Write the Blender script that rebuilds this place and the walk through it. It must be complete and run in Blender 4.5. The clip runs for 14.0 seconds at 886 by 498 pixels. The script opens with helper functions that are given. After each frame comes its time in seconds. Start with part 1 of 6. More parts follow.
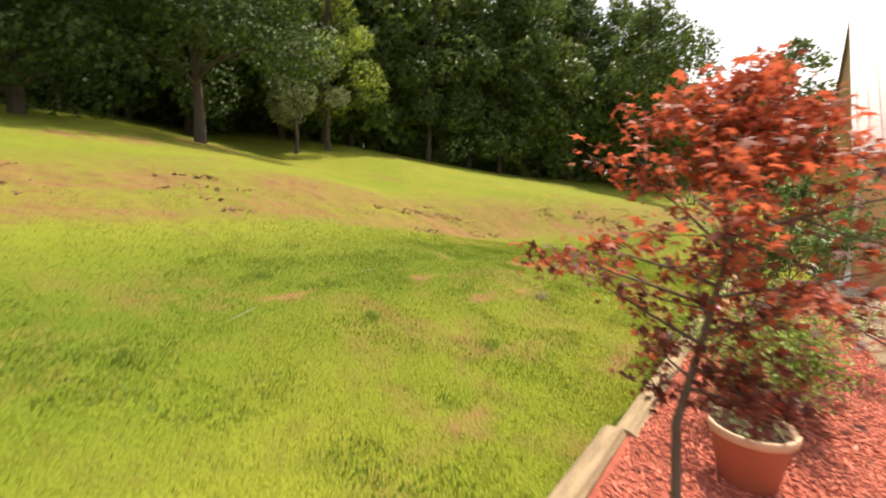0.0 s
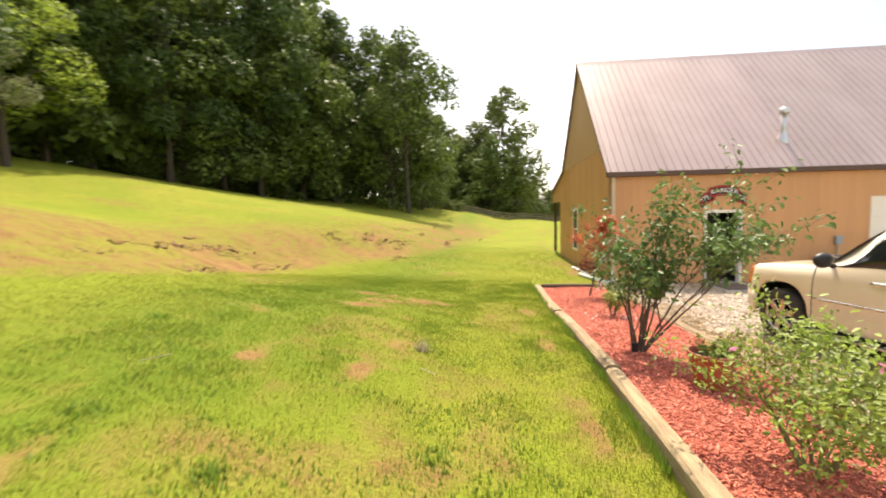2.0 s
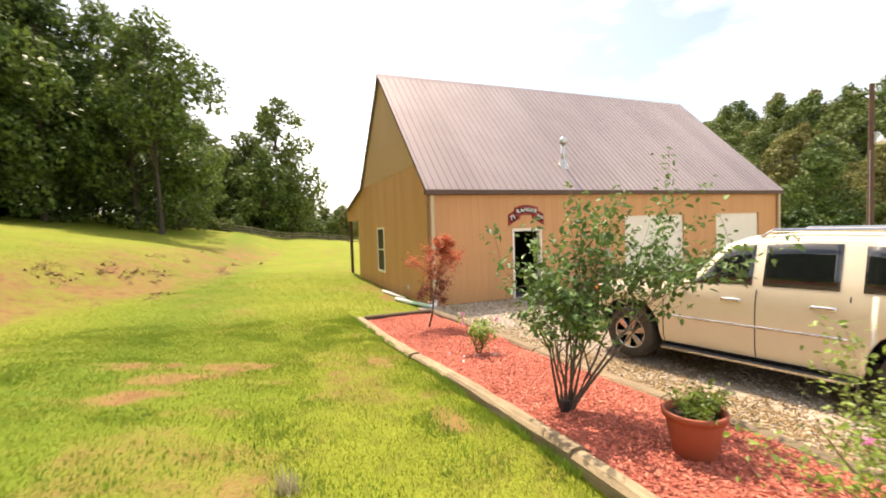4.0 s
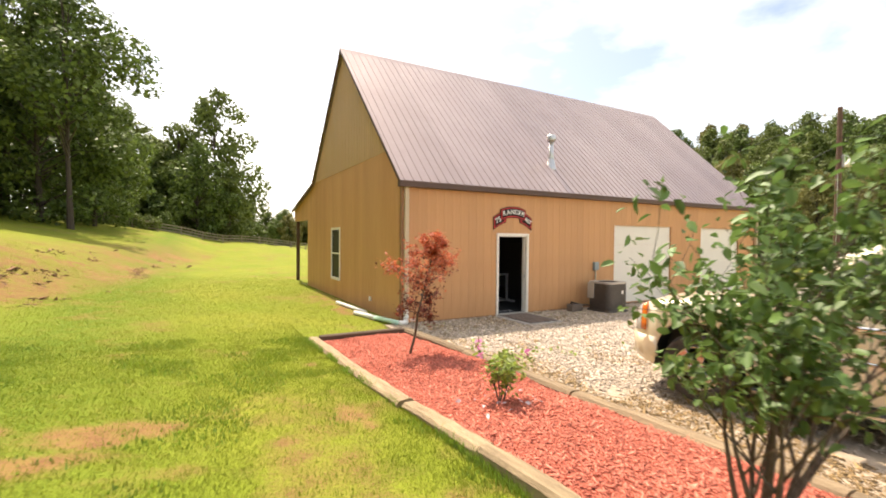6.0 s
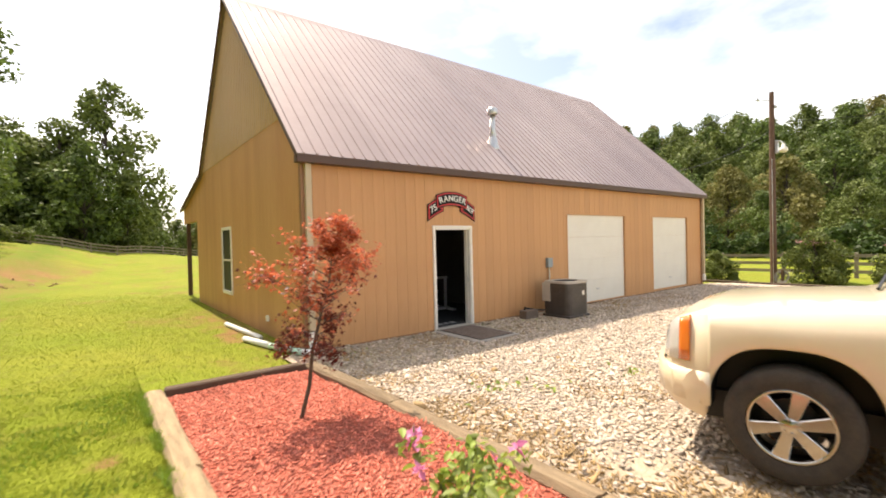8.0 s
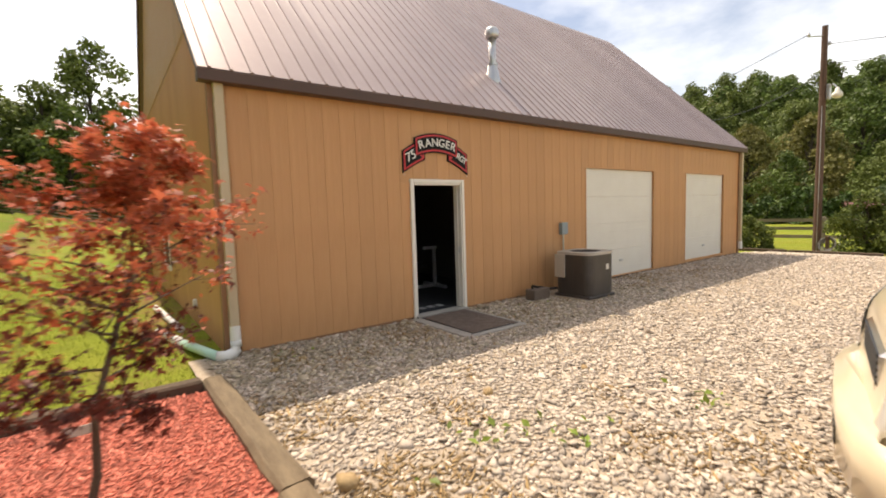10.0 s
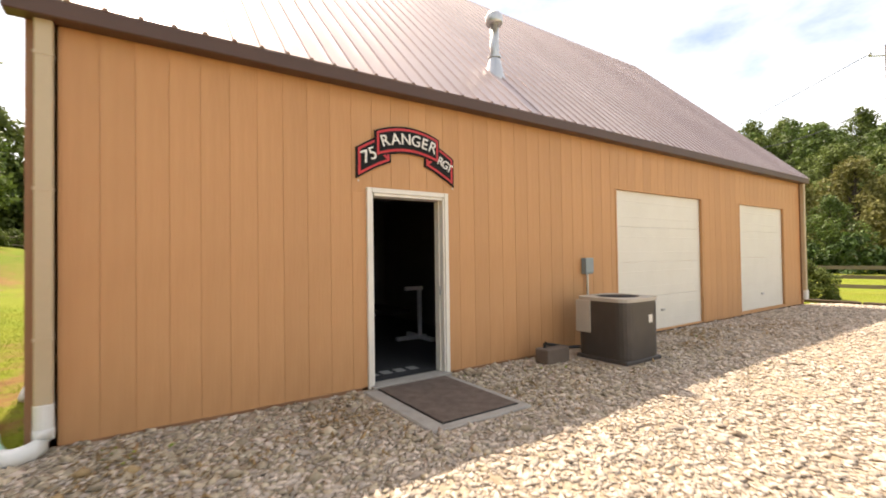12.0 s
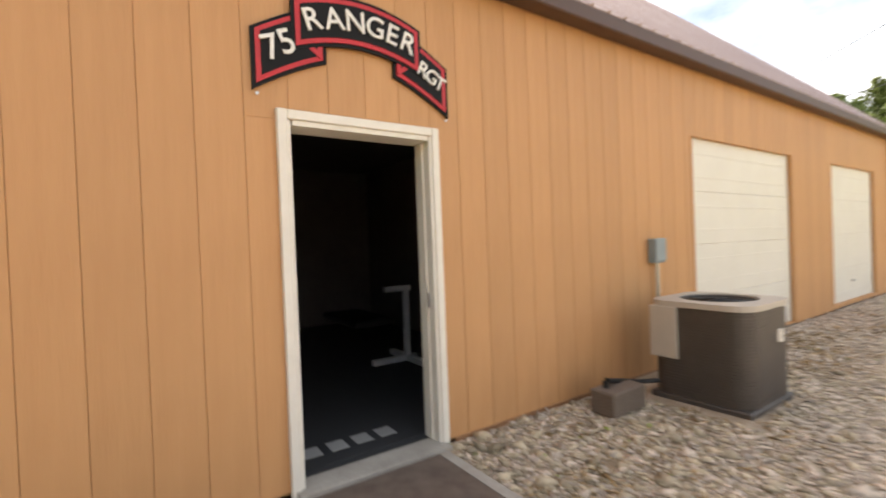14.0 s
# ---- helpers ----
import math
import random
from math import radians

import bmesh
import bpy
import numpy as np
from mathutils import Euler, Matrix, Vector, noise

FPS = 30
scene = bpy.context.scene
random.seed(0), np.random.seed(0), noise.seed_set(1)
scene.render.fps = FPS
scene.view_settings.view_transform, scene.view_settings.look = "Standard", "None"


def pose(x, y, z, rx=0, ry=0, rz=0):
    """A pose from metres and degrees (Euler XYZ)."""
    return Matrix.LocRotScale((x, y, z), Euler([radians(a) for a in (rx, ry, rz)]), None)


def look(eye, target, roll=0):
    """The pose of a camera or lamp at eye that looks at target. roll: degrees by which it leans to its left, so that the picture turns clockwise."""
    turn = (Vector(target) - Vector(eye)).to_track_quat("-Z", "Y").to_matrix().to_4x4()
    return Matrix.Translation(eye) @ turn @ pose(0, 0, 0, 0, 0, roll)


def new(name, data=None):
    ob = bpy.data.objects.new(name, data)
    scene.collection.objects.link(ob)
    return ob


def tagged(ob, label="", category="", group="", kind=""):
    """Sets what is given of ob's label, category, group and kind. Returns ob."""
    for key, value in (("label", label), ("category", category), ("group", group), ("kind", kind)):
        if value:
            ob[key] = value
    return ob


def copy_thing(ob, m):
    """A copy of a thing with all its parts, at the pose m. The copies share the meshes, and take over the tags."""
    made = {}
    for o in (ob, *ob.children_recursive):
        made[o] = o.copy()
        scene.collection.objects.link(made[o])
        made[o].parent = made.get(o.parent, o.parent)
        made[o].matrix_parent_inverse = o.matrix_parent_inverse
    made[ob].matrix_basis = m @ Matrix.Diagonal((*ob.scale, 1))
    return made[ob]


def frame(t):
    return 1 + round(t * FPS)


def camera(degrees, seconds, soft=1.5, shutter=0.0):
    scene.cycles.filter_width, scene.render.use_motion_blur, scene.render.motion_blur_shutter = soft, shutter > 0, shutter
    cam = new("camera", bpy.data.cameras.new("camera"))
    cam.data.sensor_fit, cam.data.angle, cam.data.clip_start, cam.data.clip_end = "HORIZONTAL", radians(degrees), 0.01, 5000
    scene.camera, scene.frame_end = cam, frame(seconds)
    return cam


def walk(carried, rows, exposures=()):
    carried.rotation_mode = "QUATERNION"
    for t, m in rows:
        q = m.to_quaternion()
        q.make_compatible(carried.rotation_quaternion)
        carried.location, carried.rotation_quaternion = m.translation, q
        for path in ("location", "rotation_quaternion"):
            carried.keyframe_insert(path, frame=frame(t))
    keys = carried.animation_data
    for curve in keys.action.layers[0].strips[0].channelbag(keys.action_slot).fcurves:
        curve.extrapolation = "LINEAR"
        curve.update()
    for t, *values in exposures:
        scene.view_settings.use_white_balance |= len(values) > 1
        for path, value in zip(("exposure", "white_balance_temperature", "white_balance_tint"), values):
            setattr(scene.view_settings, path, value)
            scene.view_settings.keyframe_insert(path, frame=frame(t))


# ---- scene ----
cam = camera(89.3, 14.0, soft=1.8, shutter=0.5)
PATH = [
    (0, (-1.577, -15.276, 2.139), (-2.75, -13.674, 1.895), 0.9),
    (0.5, (-2.145, -15.011, 2.16), (-3.186, -13.309, 2.007), -1.0),
    (0.7, (-2.373, -14.907, 2.195), (-3.316, -13.154, 2.006), -0.8),
    (1, (-2.609, -14.749, 2.197), (-3.279, -12.872, 2.034), -0.2),
    (1.5, (-3.1, -14.436, 2.165), (-3.574, -12.506, 1.935), 2.0),
    (2, (-3.522, -13.984, 2.12), (-3.741, -12.001, 1.973), -1.2),
    (2.5, (-3.908, -13.53, 2.128), (-3.848, -11.543, 1.91), 0.4),
    (3, (-4.151, -13.003, 2.141), (-3.876, -11.029, 1.979), 0.3),
    (3.5, (-4.361, -12.501, 2.211), (-3.804, -10.586, 2.065), -0.6),
    (3.6, (-4.4, -12.393, 2.212), (-3.763, -10.499, 2.126), -0.1),
    (3.7, (-4.417, -12.275, 2.211), (-3.737, -10.396, 2.131), -0.7),
    (5.8, (-4.305, -9.77, 1.991), (-3.288, -8.05, 1.908), 0.7),
    (6, (-4.218, -9.561, 1.952), (-3.248, -7.813, 1.91), 0.5),
    (6.5, (-3.948, -9.016, 1.884), (-2.954, -7.281, 1.83), -0.3),
    (7, (-3.688, -8.453, 1.824), (-2.552, -6.808, 1.755), -0.2),
    (7.5, (-3.23, -7.927, 1.76), (-2.12, -6.264, 1.724), -0.2),
    (7.7, (-3.034, -7.701, 1.796), (-1.821, -6.111, 1.775), -1.4),
    (9.8, (-1.252, -5.928, 1.614), (-0.015, -4.36, 1.515), -1.0),
    (10, (-1.08, -5.79, 1.633), (0.12, -4.199, 1.463), -1.8),
    (10.5, (-0.618, -5.483, 1.58), (0.645, -3.933, 1.532), -1.9),
    (11, (-0.194, -5.196, 1.497), (1.034, -3.617, 1.496), -0.2),
    (11.5, (0.21, -4.791, 1.421), (1.466, -3.234, 1.437), 0.2),
    (12, (0.636, -4.425, 1.377), (1.769, -2.777, 1.41), -0.8),
    (12.5, (1.079, -4.01, 1.452), (2.278, -2.41, 1.517), -1.0),
    (13, (1.453, -3.59, 1.394), (2.748, -2.068, 1.33), -1.4),
    (13.5, (1.802, -3.123, 1.413), (3.084, -1.59, 1.328), 0.3),
    (14, (2.036, -2.557, 1.352), (3.156, -0.9, 1.328), -2.2),
]
EXPOSURES = ((0.0, 0.6, 7400, 13), (1.0, 0.85, 7400, 13), (3.5, 0.95, 7400, 13), (7.5, 0.92, 7400, 13), (9.0, 0.85, 7400, 13), (9.8, 0.44, 7400, 13), (10.2, 0.48, 7400, 13), (11.0, 0.88, 7400, 13), (12.0, 0.92, 7400, 13), (13.2, 1.02, 7400, 13), (14.0, 1.1, 7400, 13))
walk(cam, [(t, look(eye, target, roll)) for t, eye, target, roll in PATH],
     exposures=EXPOSURES)

# ---- place ----
# world, sun, exposure
SUN_TO = Vector((0.03, 0.56, 1.0)).normalized()      # towards the sun
world = bpy.data.worlds.new("sky")
scene.world = world
world.use_nodes = True
wn, wl = world.node_tree.nodes, world.node_tree.links
wn.clear()
w_out = wn.new("ShaderNodeOutputWorld")
w_bg = wn.new("ShaderNodeBackground")
w_sky = wn.new("ShaderNodeTexSky")
w_sky.sky_type = "NISHITA"
w_sky.sun_disc = False
w_sky.sun_elevation = math.asin(SUN_TO.z)
w_sky.sun_rotation = math.atan2(SUN_TO.x, SUN_TO.y)
w_sky.air_density, w_sky.dust_density, w_sky.ozone_density = 1.0, 2.5, 1.2
w_co = wn.new("ShaderNodeTexCoord")
w_map = wn.new("ShaderNodeMapping")
w_map.inputs["Scale"].default_value = (1.0, 1.0, 2.2)
w_map.inputs["Location"].default_value = (0.35, 0.1, 0.2)
w_noise = wn.new("ShaderNodeTexNoise")
w_noise.inputs["Scale"].default_value = 1.5
w_noise.inputs["Detail"].default_value = 7.0
w_noise.inputs["Roughness"].default_value = 0.55
w_ramp = wn.new("ShaderNodeValToRGB")
w_ramp.color_ramp.elements[0].position = 0.42
w_ramp.color_ramp.elements[1].position = 0.76
w_mix = wn.new("ShaderNodeMix")
w_mix.data_type = "RGBA"
w_mix.inputs["B"].default_value = (11.5, 11.8, 12.0, 1)   # thin bright cloud
wl.new(w_co.outputs["Generated"], w_map.inputs["Vector"])
wl.new(w_map.outputs["Vector"], w_noise.inputs["Vector"])
wl.new(w_noise.outputs["Fac"], w_ramp.inputs["Fac"])
wl.new(w_ramp.outputs["Color"], w_mix.inputs["Factor"])
wl.new(w_sky.outputs["Color"], w_mix.inputs["A"])
wl.new(w_mix.outputs["Result"], w_bg.inputs["Color"])
w_bg.inputs["Strength"].default_value = 0.13
wl.new(w_bg.outputs["Background"], w_out.inputs["Surface"])

sun = new("sun", bpy.data.lights.new("sun", "SUN"))
sun.data.energy, sun.data.angle, sun.data.color = 4.2, radians(0.6), (1.0, 0.94, 0.84)
sun.matrix_world = look(SUN_TO * 60, (0, 0, 0))

# ---------------------------------------------------------------- materials


def material(name, color, rough=0.7, metal=0.0, second=None, scale=8.0, amount=0.5, bump=0.0, bump_scale=60.0,
             spec=0.5, stretch=(1, 1, 1), rand=0.0, coat=0.0, trans=0.0):
    """A surface with colour variation at two scales, relief, and a small change from piece to piece."""
    m = bpy.data.materials.new(name)
    m.use_nodes = True
    n, l = m.node_tree.nodes, m.node_tree.links
    b = n["Principled BSDF"]
    b.inputs["Roughness"].default_value = rough
    b.inputs["Metallic"].default_value = metal
    b.inputs["Specular IOR Level"].default_value = spec
    if coat:
        b.inputs["Coat Weight"].default_value = coat
        b.inputs["Coat Roughness"].default_value = 0.06
    co = n.new("ShaderNodeTexCoord")
    mp = n.new("ShaderNodeMapping")
    mp.inputs["Scale"].default_value = stretch
    l.new(co.outputs["Object"], mp.inputs["Vector"])
    second = second or tuple(c * 0.75 for c in color)
    big = n.new("ShaderNodeTexNoise")
    big.inputs["Scale"].default_value, big.inputs["Detail"].default_value = scale, 6
    l.new(mp.outputs["Vector"], big.inputs["Vector"])
    fine = n.new("ShaderNodeTexNoise")
    fine.inputs["Scale"].default_value, fine.inputs["Detail"].default_value = scale * 9, 4
    l.new(mp.outputs["Vector"], fine.inputs["Vector"])
    add = n.new("ShaderNodeMath")
    add.operation = "MULTIPLY_ADD"
    l.new(fine.outputs["Fac"], add.inputs[0])
    add.inputs[1].default_value = 0.45
    l.new(big.outputs["Fac"], add.inputs[2])
    rng = n.new("ShaderNodeMapRange")
    rng.inputs["From Min"].default_value, rng.inputs["From Max"].default_value = 0.52, 0.95
    rng.inputs["To Max"].default_value = amount
    l.new(add.outputs[0], rng.inputs["Value"])
    mix = n.new("ShaderNodeMix")
    mix.data_type = "RGBA"
    mix.inputs["A"].default_value, mix.inputs["B"].default_value = (*color, 1), (*second, 1)
    l.new(rng.outputs["Result"], mix.inputs["Factor"])
    last = mix.outputs["Result"]
    if rand:
        info = n.new("ShaderNodeObjectInfo")
        geo = n.new("ShaderNodeNewGeometry")
        s = n.new("ShaderNodeMath")
        s.operation = "ADD"
        l.new(info.outputs["Random"], s.inputs[0])
        l.new(geo.outputs["Random Per Island"], s.inputs[1])
        fr = n.new("ShaderNodeMath")
        fr.operation = "FRACT"
        l.new(s.outputs[0], fr.inputs[0])
        r2 = n.new("ShaderNodeMapRange")
        r2.inputs["To Min"].default_value, r2.inputs["To Max"].default_value = 1 - rand, 1 + rand
        l.new(fr.outputs[0], r2.inputs["Value"])
        hsv = n.new("ShaderNodeHueSaturation")
        l.new(last, hsv.inputs["Color"])
        l.new(r2.outputs["Result"], hsv.inputs["Value"])
        last = hsv.outputs["Color"]
    l.new(last, b.inputs["Base Color"])
    if bump:
        bt = n.new("ShaderNodeTexNoise")
        bt.inputs["Scale"].default_value, bt.inputs["Detail"].default_value = bump_scale, 5
        l.new(mp.outputs["Vector"], bt.inputs["Vector"])
        bp = n.new("ShaderNodeBump")
        bp.inputs["Strength"].default_value, bp.inputs["Distance"].default_value = bump, 0.02
        l.new(bt.outputs["Fac"], bp.inputs["Height"])
        l.new(bp.outputs["Normal"], b.inputs["Normal"])
    if trans:
        tr = n.new("ShaderNodeBsdfTranslucent")
        l.new(last, tr.inputs["Color"])
        ms = n.new("ShaderNodeMixShader")
        ms.inputs["Fac"].default_value = trans
        l.new(b.outputs["BSDF"], ms.inputs[1])
        l.new(tr.outputs["BSDF"], ms.inputs[2])
        l.new(ms.outputs["Shader"], n["Material Output"].inputs["Surface"])
    return m


SIDING = material("tan siding", (0.57, 0.305, 0.135), 0.58, second=(0.46, 0.225, 0.090), scale=1.4, amount=0.75, bump=0.14,
                  bump_scale=35, stretch=(1, 1, 0.15), rand=0.05)
GABLE_METAL = material("tan ribbed metal", (0.59, 0.41, 0.235), 0.33, 0.0, second=(0.52, 0.345, 0.185), scale=1.0, rand=0.04)
ROOF_METAL = material("brown roof metal", (0.385, 0.305, 0.29), 0.31, 0.45, second=(0.33, 0.25, 0.235), scale=0.7, amount=0.7,
                      bump=0.03, bump_scale=5, rand=0.06)
TRIM_BROWN = material("dark brown trim", (0.085, 0.042, 0.028), 0.5, second=(0.06, 0.03, 0.02), scale=3)
TRIM_WHITE = material("white door trim", (0.80, 0.76, 0.68), 0.5, second=(0.66, 0.61, 0.52), scale=5, amount=0.4)
TRIM_TAN = material("tan gutter metal", (0.52, 0.42, 0.28), 0.42, second=(0.45, 0.36, 0.23), scale=3)
GARAGE_WHITE = material("cream garage door", (0.76, 0.73, 0.64), 0.5, second=(0.66, 0.62, 0.53), scale=2, amount=0.4)
UNLIT_WALL = material("interior wall darkened for the unlit room", (0.17, 0.15, 0.14), 0.9)
DARK_FLOOR = material("black rubber floor", (0.034, 0.036, 0.038), 0.75, second=(0.035, 0.035, 0.035), scale=12)
CONCRETE = material("worn concrete", (0.42, 0.39, 0.34), 0.9, second=(0.30, 0.27, 0.23), scale=5, amount=0.8, bump=0.3, bump_scale=90)
MAT_BROWN = material("brown door mat", (0.150, 0.108, 0.084), 0.95, second=(0.245, 0.19, 0.15), scale=9, amount=0.8, bump=0.8, bump_scale=260)
PVC_WHITE = material("white plastic pipe", (0.78, 0.78, 0.74), 0.4, second=(0.62, 0.62, 0.56), scale=4)
PVC_GREEN = material("pale green plastic pipe", (0.42, 0.68, 0.55), 0.45, second=(0.60, 0.72, 0.62), scale=3)
GALV = material("galvanised steel", (0.58, 0.58, 0.57), 0.35, 0.85, second=(0.46, 0.46, 0.46), scale=12)
CONDENSER = material("dark grey condenser metal", (0.095, 0.080, 0.070), 0.45, 0.2, second=(0.05, 0.046, 0.044), scale=6)
CONDENSER_TOP = material("beige condenser metal", (0.48, 0.43, 0.36), 0.5, second=(0.40, 0.36, 0.30), scale=6)
BLACK = material("black plastic", (0.012, 0.012, 0.012), 0.5)
SIGN_BLACK = material("black sign paint", (0.005, 0.004, 0.004), 0.6, spec=0.25)
SIGN_RED = material("red sign paint", (0.55, 0.022, 0.028), 0.4)
SIGN_WHITE = material("white sign paint", (0.82, 0.80, 0.76), 0.5)
TIMBER = material("weathered landscape timber", (0.42, 0.31, 0.18), 0.88, second=(0.20, 0.14, 0.08), scale=3.2, amount=0.9, bump=0.6,
                  bump_scale=30, stretch=(6, 0.7, 6), rand=0.18)
TIMBER_DARK = material("dark brown timber", (0.10, 0.065, 0.04), 0.9, second=(0.05, 0.034, 0.022), scale=3, bump=0.5, bump_scale=30,
                       stretch=(0.7, 6, 6), rand=0.15)
TIMBER_GREY = material("greyed landscape timber", (0.29, 0.21, 0.125), 0.9, second=(0.14, 0.095, 0.055), scale=3.2, amount=0.9, bump=0.6,
                       bump_scale=30, stretch=(6, 0.7, 6), rand=0.2)
MULCH = material("red mulch bed", (0.46, 0.125, 0.075), 0.92, second=(0.30, 0.06, 0.035), scale=14, amount=0.8, bump=0.9, bump_scale=70)
CHIP = material("red mulch chip", (0.66, 0.205, 0.135), 0.9, second=(0.50, 0.115, 0.07), scale=9, amount=0.8, rand=0.45)
TERRACOTTA = material("terracotta clay", (0.40, 0.10, 0.05), 0.72, second=(0.30, 0.075, 0.04), scale=6, bump=0.1, bump_scale=120)
POT_RIM = material("pale lime-bloomed clay rim", (0.62, 0.42, 0.28), 0.8, second=(0.5, 0.26, 0.15), scale=8)
SOIL = material("potting soil", (0.06, 0.042, 0.028), 0.95, bump=0.8, bump_scale=90)
BARK = material("grey-brown bark", (0.16, 0.12, 0.085), 0.92, second=(0.08, 0.058, 0.04), scale=5, amount=0.9, bump=0.8, bump_scale=22, stretch=(4, 4, 0.8))
BARK_DARK = material("dark forest bark", (0.085, 0.065, 0.048), 0.95, second=(0.045, 0.034, 0.026), scale=2, bump=0.8, bump_scale=9, stretch=(3, 3, 0.6))
STEM_GREEN = material("green-brown stem", (0.22, 0.21, 0.09), 0.8, second=(0.17, 0.13, 0.07), scale=10)
LEAF = dict(
    forest=material("forest leaves", (0.150, 0.200, 0.046), 0.5, second=(0.072, 0.115, 0.026), scale=0.35, amount=1.0, rand=0.5, trans=0.28, spec=0.25),
    # darker copy of the forest leaves: deep woodland shade put into the colour
    forest_shaded=material("forest leaves darkened as deep shade", (0.070, 0.112, 0.026), 0.6, second=(0.042, 0.075, 0.018), scale=0.35, amount=1.0, rand=0.5, trans=0.22, spec=0.25),
    lime=material("lime tree leaves", (0.30, 0.38, 0.055), 0.55, second=(0.19, 0.28, 0.04), scale=0.5, rand=0.4, trans=0.5),
    grey=material("silvery green leaves", (0.27, 0.29, 0.15), 0.6, second=(0.17, 0.20, 0.085), scale=0.6, rand=0.4, trans=0.4),
    # olive leaf colour, lightened to carry the sun and haze on far trees
    olive=material("olive leaves lightened for sun and haze", (0.150, 0.185, 0.046), 0.6, second=(0.085, 0.120, 0.030), scale=0.25, rand=0.4, trans=0.30, spec=0.25),
    golden=material("yellowing far leaves", (0.215, 0.195, 0.060), 0.6, second=(0.135, 0.140, 0.040), scale=0.25, rand=0.4, trans=0.30, spec=0.25),
    camellia=material("glossy deep green leaf", (0.105, 0.185, 0.050), 0.48, second=(0.17, 0.25, 0.07), scale=4, rand=0.4, trans=0.30, spec=0.3),
    rose=material("yellow-green leaf", (0.26, 0.345, 0.06), 0.5, second=(0.18, 0.265, 0.045), scale=5, rand=0.4, trans=0.45),
    # maple leaves: sunlit tops and shaded lower crown are put into the colours
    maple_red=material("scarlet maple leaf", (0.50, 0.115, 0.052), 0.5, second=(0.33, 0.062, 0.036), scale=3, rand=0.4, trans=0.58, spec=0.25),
    maple_shaded=material("bronze maple leaf darkened as shade", (0.17, 0.042, 0.030), 0.5, second=(0.10, 0.042, 0.020), scale=3, rand=0.5, trans=0.38, spec=0.25),
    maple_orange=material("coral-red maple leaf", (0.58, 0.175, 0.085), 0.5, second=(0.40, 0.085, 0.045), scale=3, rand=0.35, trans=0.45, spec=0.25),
    pink=material("pink petal", (0.70, 0.26, 0.48), 0.5, second=(0.60, 0.16, 0.38), scale=8, rand=0.15, trans=0.4),
    pink_dull=material("dusty pink blossom", (0.42, 0.22, 0.22), 0.6, second=(0.34, 0.18, 0.15), scale=6, rand=0.2, trans=0.3),
    white=material("white petal", (0.80, 0.78, 0.80), 0.5, rand=0.1, trans=0.3),
)
CAR_PAINT = material("champagne car paint", (0.80, 0.69, 0.50), 0.30, 0.1, second=(0.74, 0.60, 0.41), scale=1.2, amount=0.5, coat=0.9)
CAR_GLASS = material("tinted car glass", (0.012, 0.014, 0.015), 0.04, 0.0, spec=0.9)
CHROME = material("chrome", (0.74, 0.73, 0.71), 0.12, 1.0)
RIM = material("polished alloy rim", (0.66, 0.64, 0.60), 0.20, 1.0, second=(0.45, 0.42, 0.38), scale=9)
TYRE = material("dusty black tyre", (0.040, 0.034, 0.028), 0.85, second=(0.10, 0.078, 0.056), scale=7, amount=0.6, bump=0.3, bump_scale=90)
LAMP_CLEAR = material("clear headlight lens", (0.62, 0.62, 0.60), 0.06, 0.1, coat=1.0)
LAMP_AMBER = material("amber lens", (0.80, 0.20, 0.03), 0.12, coat=1.0)
POLE_WOOD = material("brown pole wood", (0.13, 0.075, 0.05), 0.9, second=(0.075, 0.045, 0.032), scale=3, stretch=(4, 4, 0.4), bump=0.4, bump_scale=20)
FENCE_WOOD = material("weathered fence wood", (0.27, 0.225, 0.165), 0.92, second=(0.16, 0.13, 0.095), scale=3, rand=0.15)
STONE = material("pale limestone gravel", (0.565, 0.475, 0.385), 0.92, second=(0.43, 0.345, 0.265), scale=6, amount=0.8, rand=0.38)
GRAVEL = material("gravel fines", (0.50, 0.405, 0.305), 0.95, second=(0.30, 0.22, 0.14), scale=5, amount=0.9, bump=1.0, bump_scale=45)
BLADE = material("lawn grass blade", (0.180, 0.238, 0.021), 0.6, second=(0.235, 0.255, 0.033), scale=0.5, amount=0.9, rand=0.22, trans=0.48, spec=0.25)
BLADE_GREEN = material("clover-green lawn blade", (0.115, 0.185, 0.017), 0.6, second=(0.155, 0.208, 0.022), scale=0.5, amount=0.9, rand=0.22, trans=0.45, spec=0.25)
WEED = material("broad green lawn weed", (0.17, 0.27, 0.030), 0.55, second=(0.22, 0.30, 0.04), scale=1, rand=0.3, trans=0.35)
# plain dark pane, made rough so lawn and sky hardly reflect in it
GLASS_PANE = material("dark window glass roughened to dull reflections", (0.014, 0.016, 0.016), 0.5, spec=0.25)


